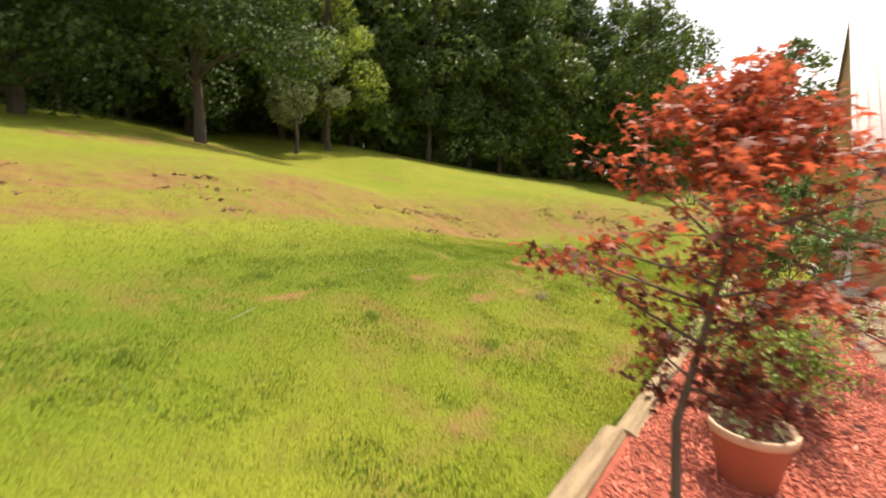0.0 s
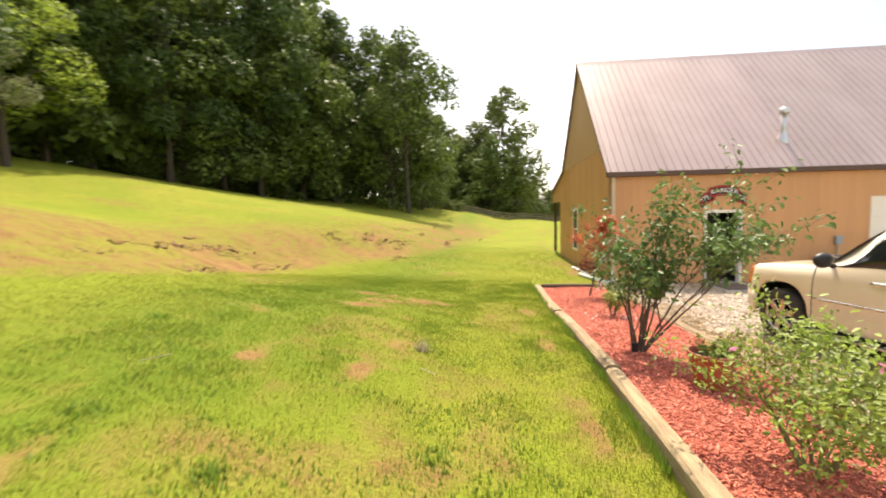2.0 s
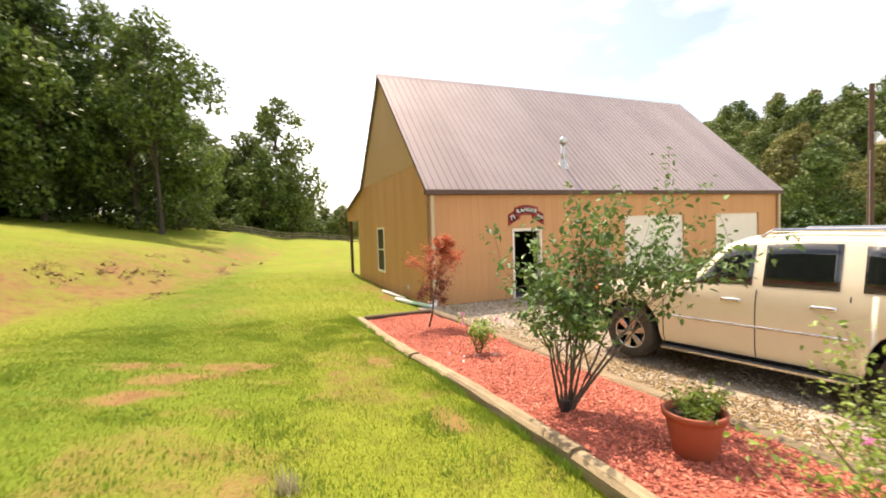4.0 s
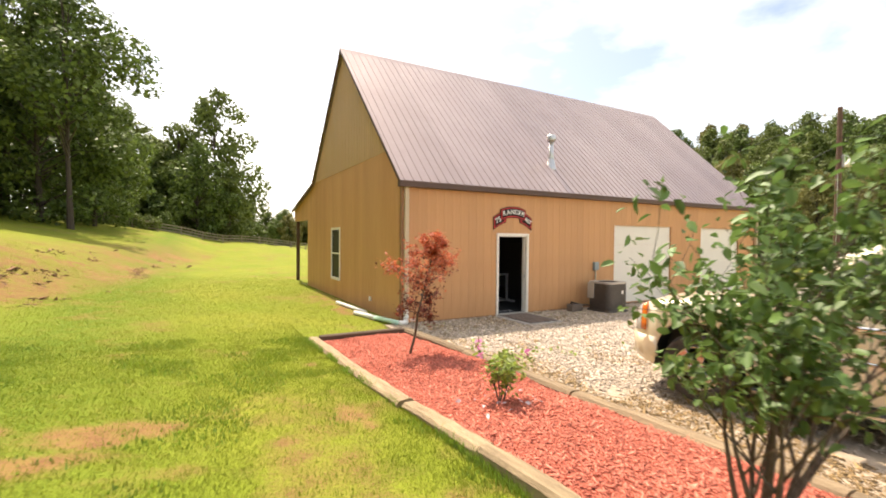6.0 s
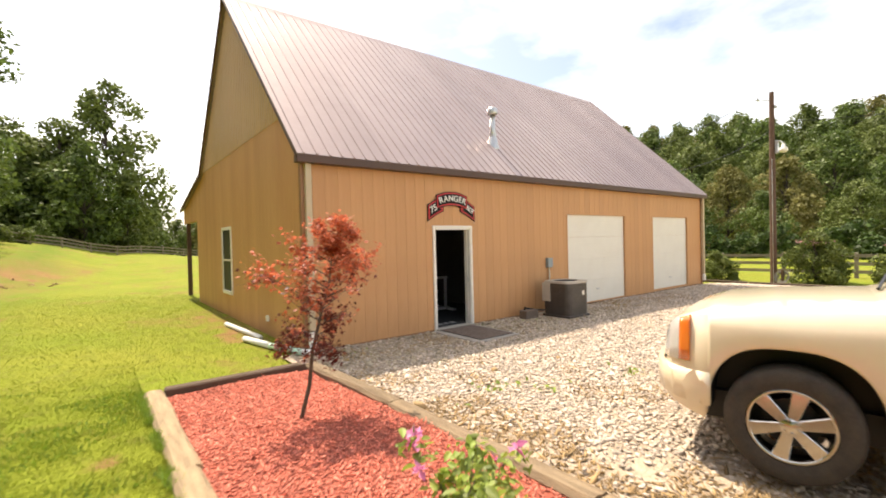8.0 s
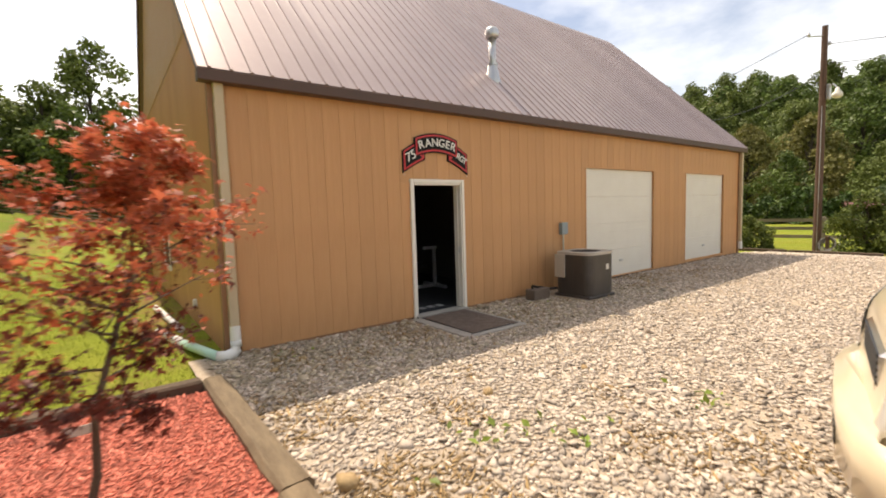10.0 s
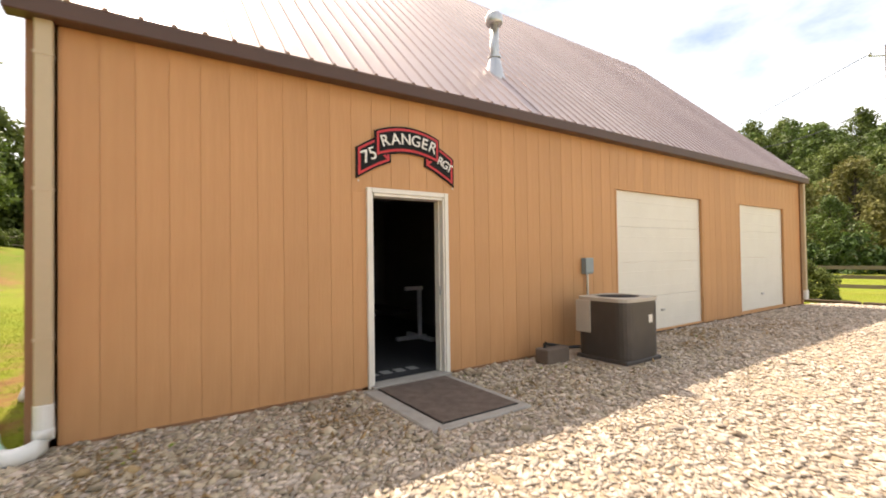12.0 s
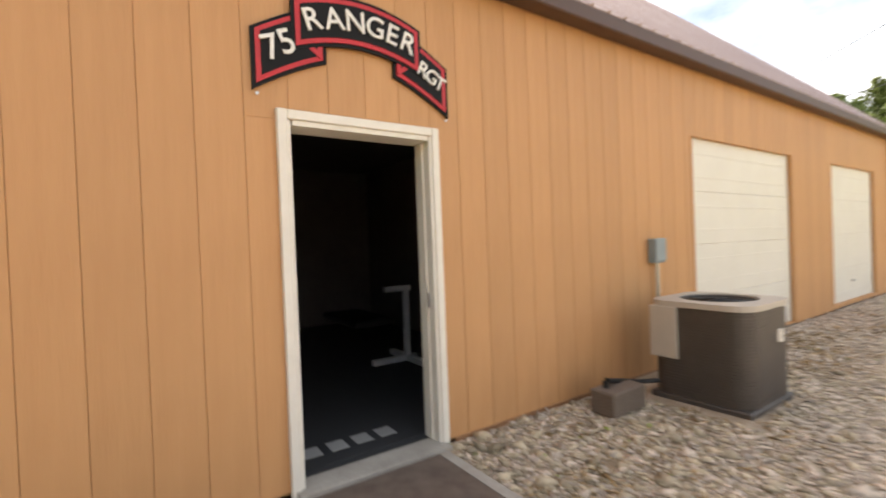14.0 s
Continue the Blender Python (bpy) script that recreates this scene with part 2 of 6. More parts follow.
def ground_material():
    m = bpy.data.materials.new("lawn and red clay")
    m.use_nodes = True
    n, l = m.node_tree.nodes, m.node_tree.links
    b = n["Principled BSDF"]
    b.inputs["Roughness"].default_value = 0.95
    b.inputs["Specular IOR Level"].default_value = 0.15
    co = n.new("ShaderNodeTexCoord")

    def noise_tex(scale, detail=6):
        t = n.new("ShaderNodeTexNoise")
        t.inputs["Scale"].default_value, t.inputs["Detail"].default_value = scale, detail
        l.new(co.outputs["Object"], t.inputs["Vector"])
        return t

    def blend(a, bb, f):
        x = n.new("ShaderNodeMix")
        x.data_type = "RGBA"
        for sock, v in (("A", a), ("B", bb)):
            if isinstance(v, tuple):
                x.inputs[sock].default_value = (*v, 1)
            else:
                l.new(v, x.inputs[sock])
        l.new(f, x.inputs["Factor"])
        return x.outputs["Result"]

    def ramp(src, lo, hi):
        r = n.new("ShaderNodeMapRange")
        r.inputs["From Min"].default_value, r.inputs["From Max"].default_value = lo, hi
        l.new(src, r.inputs["Value"])
        return r.outputs["Result"]
    n1, n2, n3 = noise_tex(0.35), noise_tex(4.0), noise_tex(38.0, 3)
    grass = blend((0.190, 0.238, 0.020), (0.248, 0.258, 0.031), ramp(n1.outputs["Fac"], 0.35, 0.65))
    grass = blend(grass, (0.135, 0.185, 0.016), ramp(n2.outputs["Fac"], 0.50, 0.78))
    grass = blend(grass, (0.140, 0.158, 0.016), ramp(n3.outputs["Fac"], 0.52, 0.75))
    part_xyz = n.new("ShaderNodeSeparateXYZ")
    l.new(co.outputs["Object"], part_xyz.inputs[0])
    drift = n.new("ShaderNodeMath")
    drift.operation = "MULTIPLY_ADD"
    l.new(n1.outputs["Fac"], drift.inputs[0])
    drift.inputs[1].default_value = 2.4
    l.new(part_xyz.outputs["X"], drift.inputs[2])
    patch_mul = n.new("ShaderNodeMath")
    patch_mul.operation = "MULTIPLY"
    l.new(ramp(drift.outputs[0], -2.6, -5.0), patch_mul.inputs[0])
    l.new(ramp(drift.outputs[0], -8.0, -5.2), patch_mul.inputs[1])
    clover = patch_mul.outputs[0]
    grass = blend(grass, blend((0.120, 0.178, 0.015), (0.160, 0.200, 0.020), ramp(n2.outputs["Fac"], 0.4, 0.7)), clover)
    clay = blend((0.34, 0.185, 0.078), (0.21, 0.105, 0.046), ramp(n2.outputs["Fac"], 0.4, 0.7))
    clay = blend(clay, (0.15, 0.075, 0.036), ramp(n3.outputs["Fac"], 0.5, 0.8))
    at = n.new("ShaderNodeAttribute")
    at.attribute_name = "bare"
    soft = n.new("ShaderNodeMath")
    soft.operation = "MULTIPLY_ADD"
    l.new(n2.outputs["Fac"], soft.inputs[0])
    soft.inputs[1].default_value = 0.9
    l.new(at.outputs["Fac"], soft.inputs[2])
    soft2 = n.new("ShaderNodeMath")
    soft2.operation = "MULTIPLY_ADD"
    l.new(n3.outputs["Fac"], soft2.inputs[0])
    soft2.inputs[1].default_value = 0.6
    l.new(soft.outputs[0], soft2.inputs[2])
    dry = blend(grass, (0.228, 0.160, 0.046), ramp(soft2.outputs[0], 0.80, 1.30))
    col = blend(dry, clay, ramp(soft2.outputs[0], 1.12, 1.50))
    l.new(col, b.inputs["Base Color"])
    bp = n.new("ShaderNodeBump")
    bp.inputs["Strength"].default_value, bp.inputs["Distance"].default_value = 0.8, 0.05
    l.new(n3.outputs["Fac"], bp.inputs["Height"])
    l.new(bp.outputs["Normal"], b.inputs["Normal"])
    return m


GROUND = ground_material()

# ---------------------------------------------------------------- helpers for shapes


def bm_object(name, bm, mat, parent=None, smooth=False):
    me = bpy.data.meshes.new(name)
    bm.normal_update()
    bm.to_mesh(me)
    bm.free()
    me.materials.append(mat)
    if smooth:
        for p in me.polygons:
            p.use_smooth = True
    ob = new(name, me)
    ob.parent = parent
    return ob


def part(name, bm, mat, parent, label="", smooth=False):
    ob = bm_object(name, bm, mat, parent, smooth)
    return tagged(ob, label) if label else ob


def thing(name, at, label, category, group="", kind="", rz=0.0):
    ob = new(name)
    ob.empty_display_size = 0.1
    ob.matrix_world = pose(*at, 0, 0, rz)
    return tagged(ob, label, category, group, kind)


def box(bm, x0, x1, y0, y1, z0, z1, bevel=0.0):
    r = bmesh.ops.create_cube(bm, size=1.0, matrix=Matrix.Translation(((x0 + x1) / 2, (y0 + y1) / 2, (z0 + z1) / 2)) @ Matrix.Diagonal((x1 - x0, y1 - y0, z1 - z0, 1)))
    if bevel:
        es = list({e for v in r["verts"] for e in v.link_edges})
        bmesh.ops.bevel(bm, geom=es, offset=bevel, segments=1, affect="EDGES")
    return bm


def boxed(*a, **k):
    return box(bmesh.new(), *a, **k)


def tube(bm, pts, radii, sides=8, cap=True):
    """A round bar through pts."""
    rings = []
    for i, p in enumerate(pts):
        p = Vector(p)
        d = (Vector(pts[min(i + 1, len(pts) - 1)]) - Vector(pts[max(i - 1, 0)])).normalized()
        u = d.cross(Vector((0, 0, 1)) if abs(d.z) < 0.9 else Vector((1, 0, 0))).normalized()
        v = d.cross(u)
        r = radii[i] if hasattr(radii, "__len__") else radii
        rings.append([bm.verts.new(p + (u * math.cos(a) + v * math.sin(a)) * r) for a in (2 * math.pi * k / sides for k in range(sides))])
    for a, b in zip(rings, rings[1:]):
        for k in range(sides):
            bm.faces.new((a[k], a[(k + 1) % sides], b[(k + 1) % sides], b[k]))
    if cap:
        bm.faces.new(rings[0][::-1])
        bm.faces.new(rings[-1])
    return bm


def lathe(bm, profile, sides=28, at=(0, 0, 0), axis="z"):
    """Turn a profile of (radius, height) pairs."""
    rings = []
    for r, h in profile:
        ring = []
        for k in range(sides):
            a = 2 * math.pi * k / sides
            p = (r * math.cos(a), r * math.sin(a), h) if axis == "z" else (h, r * math.cos(a), r * math.sin(a))
            ring.append(bm.verts.new(Vector(at) + Vector(p)))
        rings.append(ring)
    for a, b in zip(rings, rings[1:]):
        for k in range(sides):
            bm.faces.new((a[k], a[(k + 1) % sides], b[(k + 1) % sides], b[k]))
    return bm


def prism(bm, outline, axis, lo, hi):
    """A flat outline (pairs) pushed along an axis."""
    def place(p, d):
        return {"x": (d, p[0], p[1]), "y": (p[0], d, p[1]), "z": (p[0], p[1], d)}[axis]
    a = [bm.verts.new(place(p, lo)) for p in outline]
    b = [bm.verts.new(place(p, hi)) for p in outline]
    bm.faces.new(a[::-1])
    bm.faces.new(b)
    for i in range(len(outline)):
        j = (i + 1) % len(outline)
        bm.faces.new((a[i], a[j], b[j], b[i]))
    bmesh.ops.recalc_face_normals(bm, faces=bm.faces[:])
    return bm


def bulk(name, verts, faces, mat, smooth=False):
    """One mesh out of arrays: verts (n, 3), faces (m, k)."""
    me = bpy.data.meshes.new(name)
    verts, faces = np.asarray(verts, np.float32), np.asarray(faces, np.int32)
    me.vertices.add(len(verts))
    me.vertices.foreach_set("co", verts.ravel())
    m, k = faces.shape
    me.loops.add(m * k)
    me.loops.foreach_set("vertex_index", faces.ravel())
    me.polygons.add(m)
    me.polygons.foreach_set("loop_start", np.arange(m, dtype=np.int32) * k)
    me.update(calc_edges=True)
    me.materials.append(mat)
    if smooth:
        me.polygons.foreach_set("use_smooth", np.ones(m, bool))
    return me


RNG = np.random.default_rng(7)
LATTICE = RNG.random((256, 256))


def value_noise(x, y, scale):
    """Smooth numbers from 0 to 1 over the plan."""
    x, y = np.asarray(x) / scale + 500.0, np.asarray(y) / scale + 500.0
    i, j = np.floor(x).astype(int), np.floor(y).astype(int)
    f, g = x - i, y - j
    f, g = f * f * (3 - 2 * f), g * g * (3 - 2 * g)
    a, b = LATTICE[i % 256, j % 256], LATTICE[(i + 1) % 256, j % 256]
    c, d = LATTICE[i % 256, (j + 1) % 256], LATTICE[(i + 1) % 256, (j + 1) % 256]
    return (a * (1 - f) + b * f) * (1 - g) + (c * (1 - f) + d * f) * g


def smoothstep(v, lo, hi):
    t = np.clip((np.asarray(v, float) - lo) / (hi - lo), 0, 1)
    return t * t * (3 - 2 * t)

# ---------------------------------------------------------------- the ground


def toe(y):
    """Where the bank starts, west of the lawn."""
    return -10.2 + 3.9 * smoothstep(y, -1, 12) + 5.0 * smoothstep(y, 10, 46)


def height(x, y):
    x, y = np.asarray(x, float), np.asarray(y, float)
    along = 0.02 + 0.12 * smoothstep(-y, 0, 4) + 0.20 * smoothstep(-y, 3, 9) + 0.12 * smoothstep(-y, 8, 16)
    west = np.maximum(0, -2.45 - x)
    tilt = 0.035 + 0.125 * smoothstep(-y, -2, 11)
    lawn = along + tilt * np.minimum(west, 9) - 0.10 * smoothstep(-y, 1, 7) * smoothstep(west, 0, 1.5) * (1 - smoothstep(west, 1.5, 3))
    u = toe(y) - x
    steep = 0.95 * smoothstep(u, -0.6, 4.2) * (1 - 0.45 * smoothstep(-y, 3, 12)) * (1 - 0.4 * smoothstep(y, 8, 34))
    rise = np.sqrt(np.maximum(0, u - 1.0) ** 2 + 1.0) - 1.0
    hill = steep + 0.205 * np.minimum(rise, 45) * (1 - 0.15 * smoothstep(-y, 0, 14)) * (1 - 0.25 * smoothstep(y, 10, 40))
    z = lawn + hill
    yard = -0.05 - 0.0 * y - 0.22 * smoothstep(x, 14.8, 19)
    east = smoothstep(x, -2.2, -0.5)
    z = z * (1 - east) + yard * east
    behind = smoothstep(y, 0.0, 1.0) * (1 - smoothstep(x, 14, 16)) * smoothstep(x, -2.0, -0.3)
    z = z * (1 - behind) + (-0.03) * behind
    inbed = smoothstep(x, -2.32, -2.18) * (1 - smoothstep(x, -0.5, -0.36)) * (1 - smoothstep(y, -1.2, -1.08))
    z = z - 0.22 * inbed
    z = z + 24.0 * smoothstep(0.9 * x + 0.35 * np.minimum(y, 100), 46, 150) + 1.6 * smoothstep(y, 22, 75) * (1 - smoothstep(x, 0, 14))
    return z + 0.025 * (value_noise(x, y, 0.9) - 0.5) * (1 - east) + 0.05 * (value_noise(x, y, 3.1) - 0.5) * (1 - east)


CLAY_SPOTS = ((-4.55, -9.1, 0.30, 0.75), (-4.75, -10.1, 0.16, 0.5), (-5.2, -6.1, 0.9, 0.35), (-6.1, -5.2, 0.7, 0.3), (-5.6, -6.9, 0.5, 0.25),
              (-4.9, -7.5, 0.35, 0.2), (-5.7, -10.1, 0.16, 0.55), (-5.9, -12.4, 0.10, 0.8), (-5.0, -5.3, 0.45, 0.3), (-4.3, -6.2, 0.35, 0.2),
              (-4.5, -5.2, 0.3, 0.25), (-2.85, -5.1, 0.16, 0.9), (-2.75, -3.0, 0.14, 0.8), (-2.8, -7.7, 0.16, 0.8), (-2.75, -10.3, 0.2, 0.9),
              (-3.6, -5.75, 0.3, 0.22), (-6.6, -8.4, 0.4, 0.2), (-3.3, -12.6, 0.3, 0.3), (-0.55, 4.0, 0.45, 3.2), (-0.45, 1.2, 0.35, 0.9), (-24.6, -3.8, 2.6, 2.2), (-21.0, -8.5, 2.0, 3.0))


def bare(x, y):
    """How bare the soil lies, 0 to 1."""
    x, y = np.asarray(x, float), np.asarray(y, float)
    v = np.zeros(np.broadcast(x, y).shape)
    wob = (value_noise(x, y, 0.25) - 0.5) * 0.9 + (value_noise(x, y, 0.7) - 0.5) * 0.6
    for cx, cy, rx, ry in CLAY_SPOTS:
        d = ((x - cx) / rx) ** 2 + ((y - cy) / ry) ** 2
        v = np.maximum(v, 0.58 * np.clip(0.8 - 0.75 * d + 1.6 * wob, 0, 1))
    u = toe(y) - x
    band = smoothstep(u, -0.8, 0.6) * (1 - smoothstep(u, 2.6, 7.5)) * (1 - smoothstep(y, 26, 45))
    v = np.maximum(v, band * (0.33 + 0.36 * value_noise(x, y, 1.1)) * (0.55 + 0.6 * value_noise(x, y * 0.35, 0.8)))
    rut = np.abs(u - 1.1 - 1.6 * value_noise(x * 0.2, y, 3.0)) / 0.35
    v = np.maximum(v, 0.75 * np.clip(1 - rut, 0, 1) * smoothstep(value_noise(x + 40, y, 1.6), 0.45, 0.7) * (1 - smoothstep(y, 22, 34)))
    v = np.maximum(v, 0.34 * smoothstep(value_noise(x, y, 1.7) + 0.5 * value_noise(x, y, 0.4), 0.85, 1.25))
    return np.clip(v, 0, 1)


def axis_steps(edges):
    out = [np.arange(a, b, s) for a, b, s in edges]
    return np.unique(np.round(np.concatenate(out), 4))


gx = axis_steps(((-400, -100, 30), (-100, -44, 4), (-44, -16, 1.0), (-16, -8, 0.25), (-8, 0, 0.11), (0, 24, 0.5), (24, 100, 4), (100, 401, 30)))
gy = axis_steps(((-400, -60, 30), (-60, -18, 3), (-18, 2, 0.11), (2, 16, 0.3), (16, 60, 1.2), (60, 130, 5), (130, 401, 30)))
GX, GY = np.meshgrid(gx, gy, indexing="ij")
nv = len(gy)
ii = (np.arange(len(gx) - 1)[:, None] * nv + np.arange(nv - 1)[None, :]).ravel()
gz = height(GX, GY)
gb = bare(GX, GY)
ragged = (value_noise(GX, GY, 0.35) - 0.5) * 0.24
u_bank = toe(GY) - GX
gz = gz + ragged * np.clip(gb, 0, 1) * smoothstep(u_bank, 0, 1) * (1 - smoothstep(u_bank, 3, 5))
me = bulk("ground", np.stack([GX, GY, gz], -1).reshape(-1, 3), np.stack([ii, ii + nv, ii + nv + 1, ii + 1], -1), GROUND, True)
me.attributes.new("bare", "FLOAT", "POINT").data.foreach_set("value", gb.astype(np.float32).ravel())
tagged(new("ground", me), "mown yellow-green lawn with red clay showing through", "lawn", kind="structure")


def ground_at(x, y):
    return float(height(x, y))


# gravel yard, a sheet just above the ground
sx, sy = np.arange(-0.42, 18.4, 0.22), np.linspace(-26, 0.04, 119)
SX, SY = np.meshgrid(sx, sy, indexing="ij")


def yard_height(x, y):
    return height(np.maximum(x, 0.2), np.minimum(y, -0.4)) + 0.03 + 0.03 * (value_noise(x, y, 1.3) - 0.5)


nv = len(sy)
ii = (np.arange(len(sx) - 1)[:, None] * nv + np.arange(nv - 1)[None, :]).ravel()
tagged(new("gravel_yard", bulk("gravel_yard", np.stack([SX, SY, yard_height(SX, SY)], -1).reshape(-1, 3),
                               np.stack([ii, ii + nv, ii + nv + 1, ii + 1], -1), GRAVEL, True)),
       "pale limestone gravel yard in front of the garage", "gravel", kind="structure")

# ---------------------------------------------------------------- the metal-roofed building
LEN, DEEP, EAVE, RIDGE_Y, RIDGE_Z = 15.24, 9.9, 3.38, 4.7, 7.95
PITCH = (RIDGE_Z - EAVE) / RIDGE_Y
KINK_Y = 8.65
KINK_Z = RIDGE_Z - PITCH * (KINK_Y - RIDGE_Y)
PORCH_Y, PORCH_Z = 12.7, 3.25
DOOR = (2.738, 3.688, 2.075)
GARAGES = ((7.10, 9.96, 0.02, 2.44), (11.58, 14.08, 0.06, 2.44))

# front wall with its openings
bm = bmesh.new()
spans = [(0.0, DOOR[0], -0.1, EAVE), (DOOR[0], DOOR[1], DOOR[2], EAVE), (DOOR[1], 7.10, -0.1, EAVE), (7.10, 9.96, 2.44, EAVE),
         (9.96, 11.58, -0.1, EAVE), (11.58, 14.08, 2.44, EAVE), (14.08, LEN, -0.1, EAVE), (7.10, 9.96, -0.1, 0.02), (11.58, 14.08, -0.1, 0.06)]
for x0, x1, z0, z1 in spans:
    box(bm, x0, x1, 0.0048, 0.16, z0, z1)
wall_front = tagged(bm_object("wall_south", bm, SIDING), "tan grooved siding wall over the gravel", "wall", kind="structure")

# west wall: a pentagon with the porch wing, window cut out by strips
WIN = (5.05, 6.05, 0.62, 2.28)


def gable_top(y):
    if y <= RIDGE_Y:
        return EAVE + PITCH * y
    if y <= KINK_Y:
        return RIDGE_Z - PITCH * (y - RIDGE_Y)
    return KINK_Z + (PORCH_Z - KINK_Z) * (y - KINK_Y) / (PORCH_Y - KINK_Y)


def west_piece(bm, y0, y1, z0, cap, x0, x1):
    """A strip of the west wall between y0 and y1, from z0 up to cap or the roof."""
    cuts = [y0] + [c for c in (RIDGE_Y, KINK_Y) if y0 < c < y1] + [y1]
    top = [(y, min(cap, gable_top(y) - 0.03)) for y in reversed(cuts)]
    if min(t[1] for t in top) <= z0 + 0.02:
        return
    prism(bm, [(y0, z0), (y1, z0)] + top, "x", x0, x1)


bm = bmesh.new()
for y0, y1, z0, cap in ((0.0, WIN[0], -0.1, 20), (WIN[0], WIN[1], -0.1, WIN[2]), (WIN[0], WIN[1], WIN[3], 20), (WIN[1], DEEP, -0.1, 20), (DEEP, PORCH_Y, 2.75, 20)):
    west_piece(bm, y0, y1, z0, cap, 0.0048, 0.16)
wall_west = tagged(bm_object("wall_west", bm, SIDING), "tan gable wall with ribbed metal at its top", "wall", kind="structure")
bm = bmesh.new()
prism(bm, [(0.16, -0.1), (DEEP, -0.1), (DEEP, gable_top(DEEP) - 0.04), (KINK_Y, KINK_Z - 0.04), (RIDGE_Y, RIDGE_Z - 0.04), (0.16, EAVE - 0.04)], "x", LEN - 0.16, LEN)
tagged(bm_object("wall_east", bm, SIDING), "tan gable wall at the far end", "wall", kind="structure")
tagged(bm_object("wall_north", boxed(0.16, LEN - 0.16, DEEP - 0.15, DEEP, -0.1, 3.6), SIDING), "tan siding wall under the porch", "wall", kind="structure")

# roof: ribbed panels, each a piece
roof = thing("roof", (0, 0, 0), "steep brown ribbed metal roof", "roof", kind="structure")


def slope_panel(name, x0, x1, ya, za, yb, zb, parent, rib=0.229):
    """A ribbed sheet from (ya, za) up to (yb, zb)."""
    run = Vector((0, yb - ya, zb - za))
    nrm = Vector((0, -run.z, run.y)).normalized()
    if nrm.z < 0:
        nrm = -nrm
    prof = [(x0, 0)]
    x = x0 + rib / 2
    while x < x1 - 0.02:
        prof += [(x - 0.022, 0), (x - 0.011, 0.02), (x + 0.011, 0.02), (x + 0.022, 0)]
        x += rib
    prof.append((x1, 0))
    bm = bmesh.new()
    rows = []
    for off, th in ((0, 0), (1, 0)):
        base = Vector((0, ya, za)) + run * off
        rows.append([bm.verts.new(Vector((px, 0, 0)) + base + nrm * (h + 0.03)) for px, h in prof])
    for i in range(len(prof) - 1):
        bm.faces.new((rows[0][i], rows[0][i + 1], rows[1][i + 1], rows[1][i]))
    ret = bmesh.ops.extrude_face_region(bm, geom=bm.faces[:])
    bmesh.ops.translate(bm, vec=-nrm * 0.025, verts=[v for v in ret["geom"] if isinstance(v, bmesh.types.BMVert)])
    bmesh.ops.recalc_face_normals(bm, faces=bm.faces[:])
    return part(name, bm, ROOF_METAL, parent)


x = -0.12
while x < LEN + 0.1:
    x1 = min(x + 0.916, LEN + 0.12)
    slope_panel("roof_panel", x, x1, -0.14, EAVE - 0.10, RIDGE_Y, RIDGE_Z + 0.03, roof)
    slope_panel("roof_panel", x, x1, KINK_Y, KINK_Z, RIDGE_Y, RIDGE_Z + 0.03, roof)
    slope_panel("roof_panel", x, x1, PORCH_Y + 0.1, PORCH_Z - 0.02, KINK_Y, KINK_Z, roof)
    x = x1
bm = bmesh.new()
prism(bm, [(RIDGE_Y - 0.2, RIDGE_Z - 0.13), (RIDGE_Y, RIDGE_Z + 0.1), (RIDGE_Y + 0.2, RIDGE_Z - 0.13), (RIDGE_Y + 0.19, RIDGE_Z - 0.15), (RIDGE_Y, RIDGE_Z + 0.075), (RIDGE_Y - 0.19, RIDGE_Z - 0.15)], "x", -0.14, LEN + 0.14)
part("ridge_cap", bm, ROOF_METAL, roof, "bent metal ridge cap")
# dark fascia along eave and rake
part("fascia", boxed(-0.13, LEN + 0.13, -0.17, -0.015, EAVE - 0.22, EAVE - 0.09, bevel=0.008), TRIM_BROWN, roof, "dark brown eave trim")
for xa in (-0.13, LEN + 0.09):
    for (ya, za), (yb, zb) in (((-0.16, EAVE - 0.12), (RIDGE_Y, RIDGE_Z + 0.03)), ((RIDGE_Y, RIDGE_Z + 0.03), (KINK_Y, KINK_Z)), ((KINK_Y, KINK_Z), (PORCH_Y + 0.08, PORCH_Z))):
        part("rake_trim", prism(bmesh.new(), [(ya, za - 0.07), (yb, zb - 0.07), (yb, zb + 0.035), (ya, za + 0.035)], "x", xa, xa + 0.04), TRIM_BROWN, roof)

# porch posts and beam at the back
part("porch_beam", boxed(0.02, LEN, PORCH_Y - 0.3, PORCH_Y - 0.1, PORCH_Z - 0.42, PORCH_Z - 0.14), TRIM_BROWN, roof)
for px in (0.12, 3.8, 7.6, 11.4, 15.1):
    p = tagged(bm_object("porch_post", boxed(px - 0.07, px + 0.07, PORCH_Y - 0.27, PORCH_Y - 0.13, ground_at(px, PORCH_Y) - 0.1, PORCH_Z - 0.42, bevel=0.006), TRIM_BROWN),
               "dark brown square porch post", "post", "porch posts")

CORNER = material("red-brown corner board", (0.30, 0.155, 0.075), 0.6, second=(0.22, 0.11, 0.055), scale=2)
